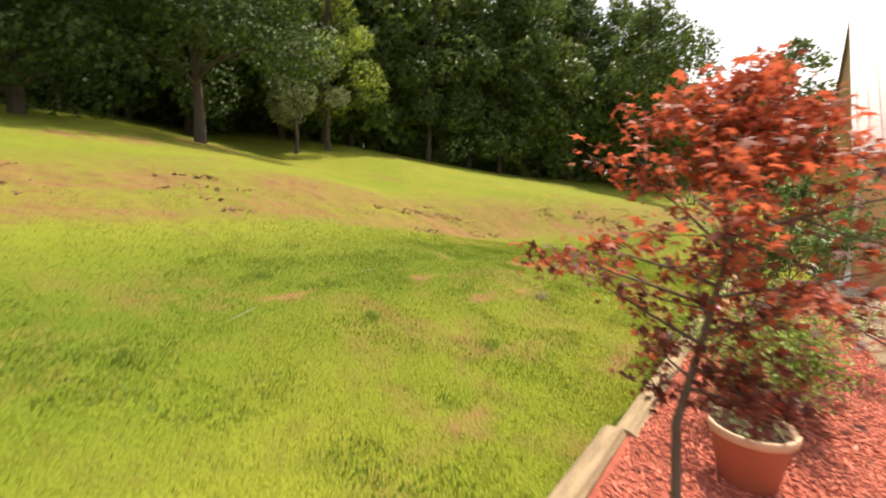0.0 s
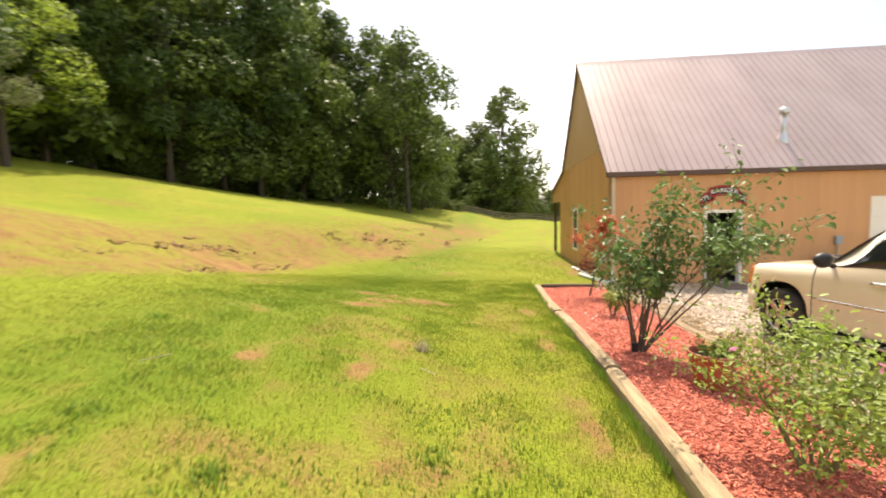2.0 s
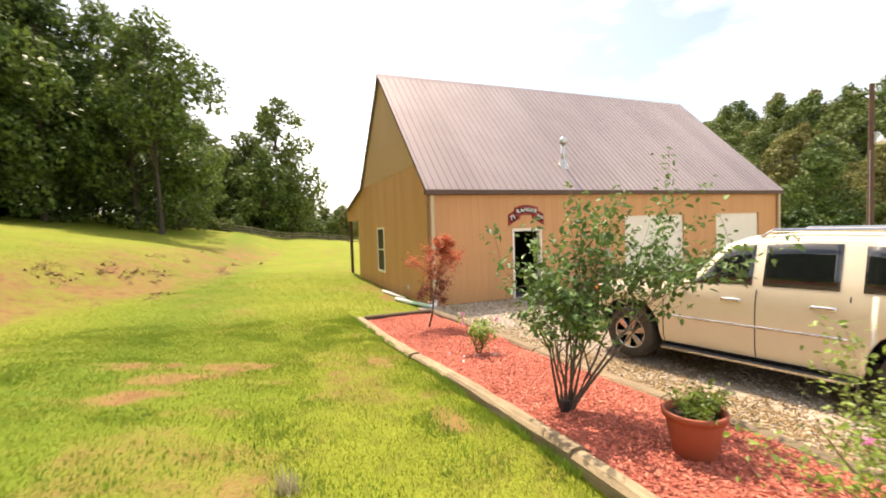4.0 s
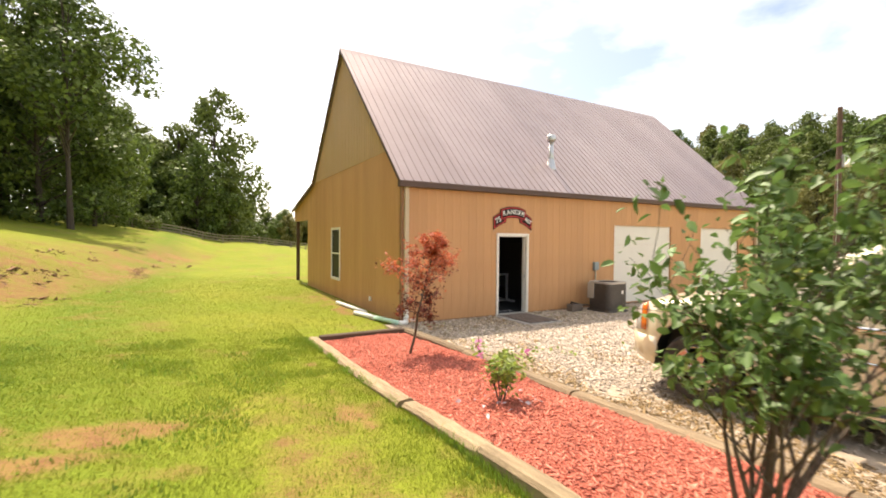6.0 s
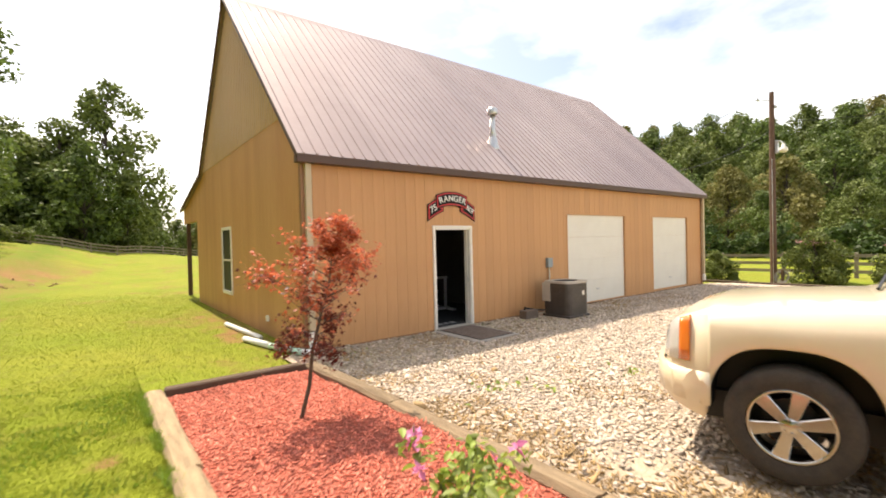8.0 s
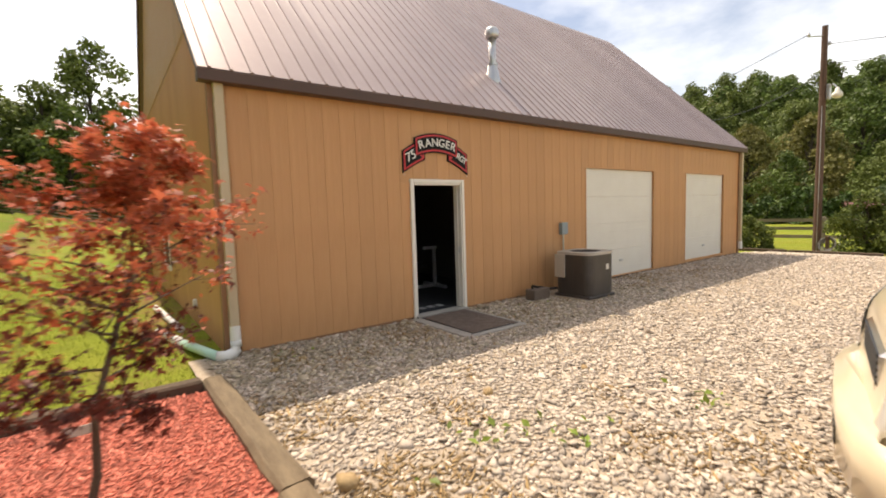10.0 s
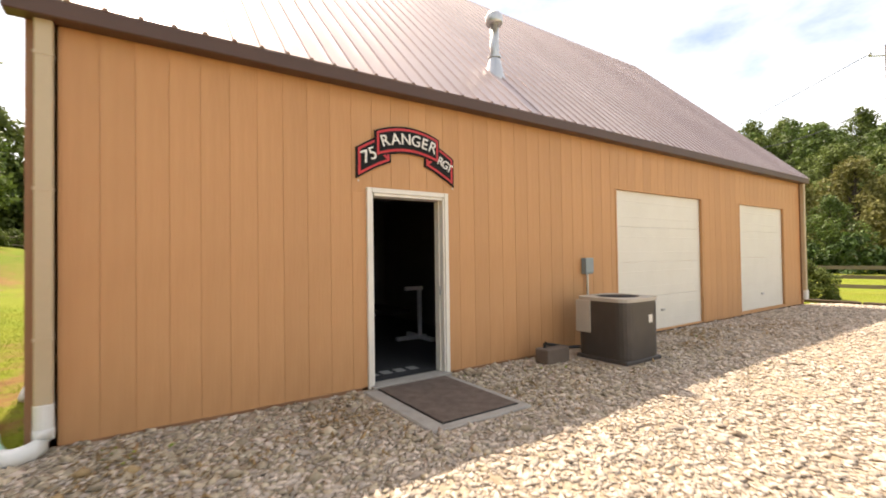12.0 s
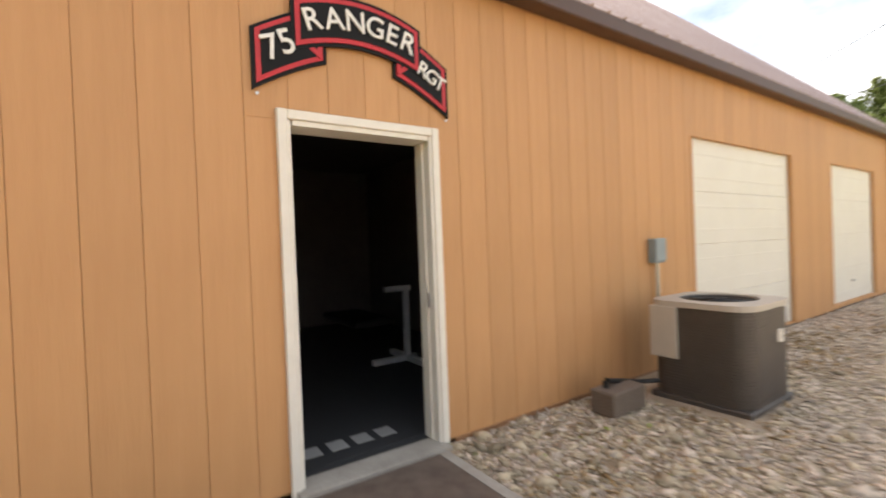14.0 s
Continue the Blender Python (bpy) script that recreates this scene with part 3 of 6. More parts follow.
# corner boards
for nm, a in (("corner_trim", (-0.025, 0.06, -0.022, 0.0, -0.08, EAVE - 0.2)), ("corner_trim", (-0.025, -0.002, 0.0, 0.08, -0.08, EAVE - 0.2)), ("corner_trim", (LEN - 0.1, LEN + 0.02, -0.02, 0.0, -0.08, EAVE - 0.2))):
    tagged(bm_object(nm, boxed(*a), CORNER), "brown corner board", "trim", kind="structure")
tagged(bm_object("baseboard", boxed(0.06, DOOR[0] - 0.12, -0.012, 0.0, -0.1, 0.0), CORNER), "rusty brown base flashing", "trim", kind="structure")

tagged(bm_object("baseboard", boxed(DOOR[1] + 0.12, 7.09, -0.012, 0.0, -0.1, 0.0), CORNER), "rusty brown base flashing", "trim", kind="structure")
# interior behind the open door; the room's gloom is put into the wall colour
tagged(bm_object("floor", boxed(0.16, LEN - 0.16, 0.0, DEEP - 0.15, -0.12, -0.004), DARK_FLOOR), "black rubber gym floor", "floor", kind="structure")
tagged(bm_object("ceiling", boxed(0.16, LEN - 0.16, 0.16, DEEP - 0.15, 2.7, 2.78), UNLIT_WALL), "ceiling coloured dark for the unlit room", "ceiling", kind="structure")
tagged(bm_object("wall_inner", boxed(5.6, 5.72, 0.16, DEEP - 0.15, -0.004, 2.7), UNLIT_WALL), "partition wall coloured dark for the unlit room", "wall", kind="structure")
tagged(bm_object("wall_inner_back", boxed(0.16, 5.6, 5.2, 5.32, -0.004, 2.7), UNLIT_WALL), "partition wall coloured dark for the unlit room", "wall", kind="structure")

# door frame, threshold and opened leaf
door = thing("door_1", ((DOOR[0] + DOOR[1]) / 2, 0, 0), "white-framed doorway standing open on a dark room", "door", kind="structure")
w2 = (DOOR[1] - DOOR[0]) / 2
for sx_ in (-1, 1):
    a, b = sorted((sx_ * w2, sx_ * (w2 + 0.056)))
    part("jamb_trim", boxed(a, b, -0.035, 0.012, -0.03, DOOR[2] + 0.056, bevel=0.006), TRIM_WHITE, door)
    a, b = sorted((sx_ * (w2 - 0.02), sx_ * w2))
    part("jamb", boxed(a, b, -0.02, 0.17, -0.004, DOOR[2] - 0.001, bevel=0.003), TRIM_WHITE, door)
    a, b = sorted((sx_ * (w2 - 0.031), sx_ * (w2 - 0.02)))
    part("door_stop", boxed(a, b, 0.06, 0.10, -0.004, DOOR[2] - 0.03), TRIM_WHITE, door)
part("head_trim", boxed(-w2, w2, -0.034, 0.012, DOOR[2], DOOR[2] + 0.055, bevel=0.006), TRIM_WHITE, door)
part("head_jamb", boxed(-w2 + 0.03, w2 - 0.03, -0.02, 0.17, DOOR[2] - 0.03, DOOR[2] - 0.001), TRIM_WHITE, door)
part("threshold", boxed(-w2 - 0.03, w2 + 0.03, -0.10, 0.10, -0.03, 0.006, bevel=0.004), CONCRETE, door, "worn pale threshold")
# the leaf shares the wall colour darkened for the unlit room
leaf = part("door_leaf", boxed(-w2 + 0.035, -w2 + 0.075, 0.18, 1.03, 0.012, DOOR[2] - 0.04, bevel=0.004), UNLIT_WALL, door, "door leaf swung inward, coloured dark like the unlit room")
part("latch", boxed(w2 - 0.032, w2 - 0.024, 0.03, 0.055, 0.92, 1.02), GALV, door)

# side window
win = thing("window_1", (0, (WIN[0] + WIN[1]) / 2, 0), "narrow cream-framed window in the gable wall", "window", kind="structure")
hw = (WIN[1] - WIN[0]) / 2
fr = part("window_frame", boxed(-0.03, 0.03, -hw - 0.03, -hw + 0.03, WIN[2] - 0.06, WIN[3] + 0.05), TRIM_WHITE, win)
part("window_frame", boxed(-0.03, 0.03, hw - 0.03, hw + 0.03, WIN[2] - 0.06, WIN[3] + 0.05), TRIM_WHITE, win)
part("window_frame", boxed(-0.03, 0.03, -hw + 0.03, hw - 0.03, WIN[3] - 0.03, WIN[3] + 0.05), TRIM_WHITE, win)
part("window_sill", boxed(-0.045, 0.03, -hw + 0.03, hw - 0.03, WIN[2] - 0.06, WIN[2] + 0.03), TRIM_WHITE, win)
part("meeting_rail", boxed(-0.018, 0.03, -hw + 0.03, hw - 0.03, 1.43, 1.48), TRIM_WHITE, win)
for z0, z1 in ((WIN[2] + 0.03, 1.43), (1.48, WIN[3] - 0.03)):
    part("pane", boxed(0.0, 0.008, -hw + 0.03, hw - 0.03, z0, z1), GLASS_PANE, win)

# garage doors of four ribbed sections
for k, (x0, x1, z0, z1) in enumerate(GARAGES):
    g = thing("garage_door_%d" % (k + 1), ((x0 + x1) / 2, 0, z0), "closed cream sectional garage door", "garage door", "garage doors", "structure")
    w = (x1 - x0) / 2
    hgt = (z1 - z0) / 4
    for s in range(4):
        p = part("section", boxed(-w + 0.005, w - 0.005, 0.05, 0.09, s * hgt + 0.0012, (s + 1) * hgt - 0.0012, bevel=0.004), GARAGE_WHITE, g)
        for c in (0.28, 0.72):
            part("pressed_rib", boxed(-w + 0.07, w - 0.07, 0.0465, 0.051, (s + c) * hgt - 0.012, (s + c) * hgt + 0.012, bevel=0.003), GARAGE_WHITE, p)
    part("weather_strip", boxed(-w, -w + 0.035, -0.006, 0.045, 0, z1 - z0), SIDING, g)
    part("weather_strip", boxed(w - 0.035, w, -0.006, 0.045, 0, z1 - z0), SIDING, g)
    part("handle", boxed(-0.06, 0.06, 0.02, 0.05, 0.32, 0.36, bevel=0.008), GALV, g, "small steel lift handle")

# gutter downspouts
spout = thing("downspout", (0.085, -0.005, 0), "tan square downspout at the building corner", "downspout")
part("pipe", boxed(-0.055, 0.055, -0.085, 0.002, 0.32, EAVE - 0.2, bevel=0.01), TRIM_TAN, spout)
for z in (0.8, 1.9, 2.9):
    part("strap", boxed(-0.060, 0.060, -0.09, -0.0, z, z + 0.025), TRIM_TAN, spout)
part("adapter", tube(bmesh.new(), [(0, -0.055, 0.10), (0, -0.055, 0.34)], 0.062, 16), PVC_WHITE, spout, "white plastic adapter")
spout2 = copy_thing(spout, pose(LEN - 0.06, -0.03, 0.02))
elbow = tagged(bm_object("drain_elbow", tube(bmesh.new(), [(0.085, -0.06, 0.16), (0.085, -0.07, 0.09), (0.07, -0.10, 0.05), (0.02, -0.16, 0.035), (-0.06, -0.20, 0.03), (-0.14, -0.16, 0.03)],
                                            [0.066, 0.066, 0.066, 0.066, 0.066, 0.068], 16), PVC_WHITE, smooth=True), "white plastic drain elbow on the gravel", "pipe")
pz = ground_at(-0.4, 1.2) + 0.06
bm = tube(bmesh.new(), [(-0.13, -0.17, 0.035), (-0.22, 0.1, 0.05), (-0.36, 0.75, pz)], 0.055, 14)
tagged(bm_object("drain_pipe", bm, PVC_GREEN, smooth=True), "pale green drain pipe lying on the grass", "pipe")
bm = tube(bmesh.new(), [(-0.36, 0.76, pz), (-0.55, 1.75, ground_at(-0.55, 1.75) + 0.06)], 0.057, 14)
tagged(bm_object("drain_pipe", bm, PVC_WHITE, smooth=True), "white drain pipe lying on the grass", "pipe")
bm = tube(bmesh.new(), [(-0.28, 1.7, ground_at(-0.28, 1.7) + 0.05), (-0.42, 3.9, ground_at(-0.4, 3.9) + 0.05)], 0.05, 12)
tagged(bm_object("drain_pipe", bm, PVC_WHITE, smooth=True), "white drain pipe along the gable wall", "pipe")

# outlet box low on the gable wall
ob_y, ob_z = 2.07, 0.32
outlet = thing("outlet_box", (0, ob_y, ob_z), "small white weatherproof outlet box on the gable wall", "outlet")
part("outlet_body", boxed(-0.045, 0.0, -0.045, 0.045, -0.06, 0.06, bevel=0.008), TRIM_WHITE, outlet)
part("outlet_cover", boxed(-0.055, -0.045, -0.04, 0.04, -0.055, 0.055, bevel=0.004), TRIM_WHITE, outlet)

# roof flue
fx, fy = 5.25, 0.80
fz = EAVE + PITCH * fy - 0.02
flue = thing("roof_flue", (fx, fy, fz), "galvanised flue pipe with a round cap", "flue")
part("flashing", lathe(bmesh.new(), [(0.0, -0.16), (0.21, -0.16), (0.15, 0.02), (0.095, 0.26), (0.085, 0.30)], 20), GALV, flue, "cone flashing", True)
part("pipe", tube(bmesh.new(), [(0, 0, 0.0), (0, 0, 0.86)], 0.072, 18), GALV, flue, "", True)
part("collar", lathe(bmesh.new(), [(0.075, 0.30), (0.10, 0.30), (0.10, 0.345), (0.075, 0.345)], 18), GALV, flue)
part("cap", lathe(bmesh.new(), [(0.0, 0.83), (0.125, 0.83), (0.135, 0.86), (0.135, 0.96), (0.10, 1.01), (0.0, 1.03)], 20), GALV, flue, "round rain cap", True)

# condenser unit on its pad, with the block beside it
ac = thing("air_conditioner", (6.05, -0.72, 0.0), "dark grey louvred condenser with a beige top", "air conditioner")
part("pad", boxed(-0.39, 0.39, -0.39, 0.39, -0.06, 0.025, bevel=0.012), CONDENSER, ac, "grey-brown plastic pad")
H0, H1, R = 0.03, 0.76, 0.39


def rounded_square(r, c=0.10, n=5):
    pts = []
    for qx, qy, a0 in ((1, 1, 0), (-1, 1, 90), (-1, -1, 180), (1, -1, 270)):
        for k in range(n + 1):
            a = radians(a0 + 90 * k / n)
            pts.append((qx * (r - c) + c * math.cos(a), qy * (r - c) + c * math.sin(a)))
    return pts


part("casing", prism(bmesh.new(), rounded_square(R - 0.005, 0.152), "z", H0, H1), CONDENSER, ac)
for k in range(27):
    z = H0 + 0.04 + k * 0.025
    part("louvre", prism(bmesh.new(), rounded_square(R, 0.155), "z", z, z + 0.015), CONDENSER, ac)
part("service_panel", boxed(-R - 0.02, -R + 0.03, 0.14, R - 0.02, H0 + 0.30, H1, bevel=0.006), CONDENSER_TOP, ac, "beige service panel")
bm = bmesh.new()
outer, inner = rounded_square(R + 0.012, 0.165), [(0.29 * math.cos(2 * math.pi * k / 24 + 0.13), 0.29 * math.sin(2 * math.pi * k / 24 + 0.13)) for k in range(24)]
ro = [[bm.verts.new((p[0], p[1], z)) for p in outer] for z in (H1, H1 + 0.045)]
ri = [[bm.verts.new((p[0], p[1], z)) for p in inner] for z in (H1 + 0.05, H1 - 0.0)]
for a, b in ((ro[0], ro[1]), (ro[1], ri[0]), (ri[0], ri[1])):
    for k in range(24):
        bm.faces.new((a[k], a[(k + 1) % 24], b[(k + 1) % 24], b[k]))
part("top_ring", bm, CONDENSER_TOP, ac, "beige top rim")
for k in range(9):
    r = 0.04 + k * 0.029
    bm = bmesh.new()
    tube(bm, [(r * math.cos(a), r * math.sin(a), H1 + 0.035) for a in (2 * math.pi * q / 20 for q in range(21))], 0.0045, 5, False)
    part("fan_guard_ring", bm, BLACK, ac)
for a in range(6):
    c, s = math.cos(a * math.pi / 6 * 2), math.sin(a * math.pi / 6 * 2)
    part("fan_guard_spoke", tube(bmesh.new(), [(0, 0, H1 + 0.04), (c * 0.29, s * 0.29, H1 + 0.03)], 0.005, 5), BLACK, ac)
part("rating_plate", boxed(R - 0.002, R + 0.004, -0.14, -0.06, 0.46, 0.56), TRIM_WHITE, ac, "small white rating plate")
part("rating_plate", boxed(0.10, 0.18, -R - 0.006, -R + 0.002, 0.48, 0.58), TRIM_WHITE, ac, "small white rating plate")
blk = thing("concrete_block", (5.15, -0.36, 0.02), "brown weathered concrete block on the gravel", "block")
part("block_body", boxed(-0.22, 0.20, -0.12, 0.10, -0.04, 0.15, bevel=0.012), material("weathered brown block", (0.17, 0.13, 0.10), 0.95, bump=0.6, bump_scale=60), blk)
part("valve", tube(bmesh.new(), [(-0.12, 0.02, 0.14), (-0.12, 0.02, 0.20), (-0.10, 0.02, 0.21)], 0.022, 8), BLACK, blk)
part("hose", tube(bmesh.new(), [(-0.10, 0.02, 0.20), (0.12, 0.05, 0.15), (0.35, 0.03, 0.10), (0.50, -0.05, 0.10)], 0.02, 8), BLACK, blk)
dis = thing("disconnect_box", (6.30, -0.002, 1.20), "grey electrical disconnect box with conduit", "electrical box")
part("box_body", boxed(-0.085, 0.085, -0.085, 0.0, -0.12, 0.12, bevel=0.008), material("grey enamelled steel", (0.25, 0.30, 0.31), 0.5), dis)
part("box_lid", boxed(-0.09, 0.09, -0.095, -0.085, -0.10, 0.125, bevel=0.004), material("grey enamelled lid", (0.28, 0.33, 0.34), 0.5), dis)
part("conduit", tube(bmesh.new(), [(0, -0.045, -0.12), (0, -0.045, -0.85), (0.02, -0.12, -0.95), (0.05, -0.3, -0.95)], 0.017, 8), GALV, dis)
part("line_set", tube(bmesh.new(), [(0.22, 0.0, -0.62), (0.22, -0.06, -0.62), (0.22, -0.08, -0.75), (0.15, -0.2, -0.95)], 0.026, 8), BLACK, dis, "black insulated line")

# slab and mat before the door
tagged(bm_object("door_slab", boxed(2.58, 3.68, -1.43, -0.10, -0.10, -0.012, bevel=0.012), CONCRETE), "worn pale concrete slab at the doorstep", "slab", kind="structure")
matt = thing("door_mat", (3.16, -0.73, -0.011), "flat brown rubber-backed door mat", "door mat")
part("mat_border", boxed(-0.43, 0.43, -0.61, 0.60, 0.0, 0.008, bevel=0.003), BLACK, matt, "black rubber border")
part("mat_surface", boxed(-0.418, 0.418, -0.598, 0.588, 0.008, 0.014, bevel=0.003), MAT_BROWN, matt, "brown flecked pile")

# sign over the door: a scroll in three pieces with raised letters
sign = thing("sign", (3.2, -0.004, 2.5), "black scroll sign edged in red with white letters", "sign")


def curve_band(x0, x1, top, bot, y0, y1, n=14):
    xs = [x0 + (x1 - x0) * k / n for k in range(n + 1)]
    return prism(bmesh.new(), [(x, top(x)) for x in xs] + [(x, bot(x)) for x in reversed(xs)], "y", y0, y1)


def mid_top(x):
    return 0.345 - 0.50 * x * x


def side_top(x):
    return 0.27 - 0.62 * max(0, abs(x) - 0.17) ** 1.35


for nm, x0, x1, top, depth, lift in (("side_scroll", -0.635, -0.22, side_top, 0.335, 0.0), ("side_scroll", 0.22, 0.635, side_top, 0.335, 0.0), ("centre_scroll", -0.42, 0.42, mid_top, 0.30, 0.014)):
    for mat_, inset, y in ((SIGN_BLACK, 0.0, 0.0), (SIGN_RED, 0.022, 0.006), (SIGN_BLACK, 0.05, 0.010)):
        part(nm if inset == 0 else ("border" if mat_ is SIGN_RED else "field"),
             curve_band(x0 + inset, x1 - inset, lambda x: top(x) - inset, lambda x: top(x) - depth + inset, -0.018 - lift - y, 0.0 - lift - (y - 0.006 if y else 0)), mat_, sign)
for sx_ in (-1, 1):
    part("fold", prism(bmesh.new(), [(sx_ * 0.405, 0.05), (sx_ * 0.385, 0.07), (sx_ * 0.24, -0.035), (sx_ * 0.26, -0.055)], "y", -0.030, -0.022), SIGN_RED, sign, "red line of the folded ribbon")
    part("fold", prism(bmesh.new(), [(sx_ * 0.272, 0.06), (sx_ * 0.246, 0.06), (sx_ * 0.246, -0.045), (sx_ * 0.272, -0.045)], "y", -0.029, -0.022), SIGN_RED, sign, "red line of the folded ribbon")
    part("screw", tube(bmesh.new(), [(sx_ * 0.612, -0.018, -0.305), (sx_ * 0.612, -0.024, -0.305)], 0.009, 8), GALV, sign)


def letters(text, size, parent, m, mat_, name="letter", depth=0.006):
    cu = bpy.data.curves.new(name, "FONT")
    cu.body, cu.size, cu.extrude, cu.align_x, cu.align_y, cu.offset = text, size, depth, "CENTER", "CENTER", 0.001
    tmp = bpy.data.objects.new(name, cu)
    scene.collection.objects.link(tmp)
    bpy.context.view_layer.update()
    me_ = bpy.data.meshes.new_from_object(tmp.evaluated_get(bpy.context.evaluated_depsgraph_get()))
    bpy.data.objects.remove(tmp)
    me_.materials.clear()
    me_.materials.append(mat_)
    ob = new(name, me_)
    ob.parent = parent
    ob.matrix_basis = m
    return ob


for k, ch in enumerate("RANGER"):
    x = (-0.305, -0.175, -0.04, 0.09, 0.205, 0.315)[k]
    letters(ch, 0.178, sign, pose(x, -0.045, mid_top(x) - 0.150, 90, math.degrees(math.atan(1.1 * x)), 0), SIGN_WHITE)
for x, ch in ((-0.532, "7"), (-0.448, "5")):
    letters(ch, 0.19, sign, pose(x, -0.032, side_top(x) - 0.165, 90, -22, 0), SIGN_WHITE)
for x, ch in ((0.432, "R"), (0.500, "G"), (0.562, "T")):
    letters(ch, 0.135, sign, pose(x, -0.032, side_top(x) - 0.165, 90, 24, 0), SIGN_WHITE)

# gym mat with a pale unreadable band, and a white bench inside the door
gm = thing("floor_mat", (3.2, 0.52, -0.003), "black rubber mat with a pale grey wordmark", "mat")
part("mat_sheet", boxed(-0.5, 0.5, -0.34, 0.4, 0.0, 0.008), DARK_FLOOR, gm)
GREY = material("grey print", (0.38, 0.38, 0.37), 0.8)
for k in range(4):
    part("print_bar", boxed(-0.34 + k * 0.18, -0.22 + k * 0.18, -0.2, -0.05, 0.008, 0.0105), GREY, gm)
STEEL_WHITE = material("white painted steel", (0.62, 0.62, 0.62), 0.45)
bench = thing("weight_bench", (4.62, 2.1, -0.003), "white steel frame of a weight bench in the dark room", "gym equipment")
part("upright", boxed(-0.03, 0.03, -0.03, 0.03, 0, 0.82), STEEL_WHITE, bench)
part("foot", boxed(-0.45, 0.12, -0.035, 0.035, 0.0, 0.06), STEEL_WHITE, bench)
part("foot", boxed(-0.035, 0.035, -0.4, 0.4, 0.0, 0.06), STEEL_WHITE, bench)
part("cross_arm", boxed(-0.28, 0.06, -0.03, 0.03, 0.82, 0.88), STEEL_WHITE, bench)
part("pad", boxed(-0.6, -0.1, 0.1, 1.2, 0.42, 0.50, bevel=0.02), BLACK, bench, "black padded bench seat")

# ---------------------------------------------------------------- raised bed
BED_W, BED_E, BED_N, BED_S = -2.27, -0.34, -1.10, -17.0


def bed_top(y):
    """Top of the timbers along the bed."""
    return 0.10 + 0.115 * float(smoothstep(-y, 1, 5)) + 0.27 * float(smoothstep(-y, 4, 8.5)) + 0.13 * float(smoothstep(-y, 8, 15))


def east_top(y):
    return 0.09 + 0.11 * float(smoothstep(-y, 1, 5)) + 0.14 * float(smoothstep(-y, 5, 11)) + 0.10 * float(smoothstep(-y, 10, 16))


def bed_height(x, y):
    f = (np.asarray(x) - BED_W) / (BED_E - BED_W)
    bt = np.vectorize(bed_top)(y) - 0.05
    et = np.vectorize(east_top)(y) - 0.05
    return bt * (1 - f) + et * f + 0.05 * np.sin(np.clip(f, 0, 1) * math.pi) - 0.045 * smoothstep(y, -4.5, -1.2) + 0.035 * (value_noise(x, y, 0.45) - 0.5)


mx, my = np.arange(BED_W, BED_E + 0.01, 0.09), np.arange(BED_S, BED_N + 0.01, 0.12)
MX, MY = np.meshgrid(mx, my, indexing="ij")
nv = len(my)
ii = (np.arange(len(mx) - 1)[:, None] * nv + np.arange(nv - 1)[None, :]).ravel()
tagged(new("mulch_bed", bulk("mulch_bed", np.stack([MX, MY, bed_height(MX, MY)], -1).reshape(-1, 3), np.stack([ii, ii + nv, ii + nv + 1, ii + 1], -1), MULCH, True)),
       "flower bed filled with red wood mulch", "mulch", kind="structure")


def timber(x, ya, yb, za, zb, mat_=TIMBER, wide=0.15, tall=0.16):
    """A rounded landscape timber lying along y."""
    bm = bmesh.new()
    n = 7
    rings = []
    for k in range(n + 1):
        y = ya + (yb - ya) * k / n
        z = za + (zb - za) * k / n
        j = [random.uniform(-0.006, 0.006) for _ in range(8)]
        o = [(-wide / 2, -tall), (wide / 2, -tall), (wide / 2, -0.035), (wide / 2 - 0.03, -0.004), (0.02, 0.0), (-0.02, 0.0), (-wide / 2 + 0.03, -0.004), (-wide / 2, -0.035)]
        rings.append([bm.verts.new((x + p[0] + j[i], y, z + p[1] + j[i])) for i, p in enumerate(o)])
    for a, b in zip(rings, rings[1:]):
        for i in range(8):
            bm.faces.new((a[i], a[(i + 1) % 8], b[(i + 1) % 8], b[i]))
    bm.faces.new(rings[0][::-1])
    bm.faces.new(rings[-1])
    bmesh.ops.recalc_face_normals(bm, faces=bm.faces[:])
    return tagged(bm_object("landscape_timber", bm, mat_), "weathered split landscape timber edging the mulch bed", "timber", "bed timbers")


WEST_JOINTS = (-1.0, -3.6, -5.35, -6.75, -9.2, -12.2, -14.7, -17.0)
for k in range(len(WEST_JOINTS) - 1):
    a, b = WEST_JOINTS[k], WEST_JOINTS[k + 1]
    timber(BED_W - (0, 0.02, 0, 0, 0.01, 0.07, 0.12)[k] + random.uniform(-0.012, 0.012), a - 0.01, b + 0.01, bed_top(a), bed_top(b) + (0.02 if k % 2 else -0.015), wide=(0.21, 0.21, 0.19, 0.17, 0.16, 0.16, 0.19)[k], tall=0.22)
for k, (a, b) in enumerate(((-0.98, -3.4), (-3.4, -5.8), (-5.8, -8.3), (-8.3, -10.8), (-10.8, -13.4), (-13.4, -17.0))):
    timber(BED_E + random.uniform(-0.02, 0.02), a - 0.01, b + 0.01, east_top(a), east_top(b) + random.uniform(-0.02, 0.01), TIMBER_GREY, wide=0.20, tall=0.22)
bm = boxed(BED_W + 0.11, BED_E - 0.105, BED_N - 0.07, BED_N + 0.08, -0.10, 0.125, bevel=0.02)
tagged(bm_object("landscape_timber", bm, TIMBER_DARK), "dark brown landscape timber at the bed's end", "timber", "bed timbers")

# ---------------------------------------------------------------- the parked car
CAR_Z = 0.02
car = thing("car", (0, 0, 0), "champagne-coloured dusty large SUV parked on gravel", "car")
HUB = Vector((1.02, -6.39, CAR_Z))
TURN = 12.5
ct = Matrix.Rotation(radians(TURN), 4, "Z")
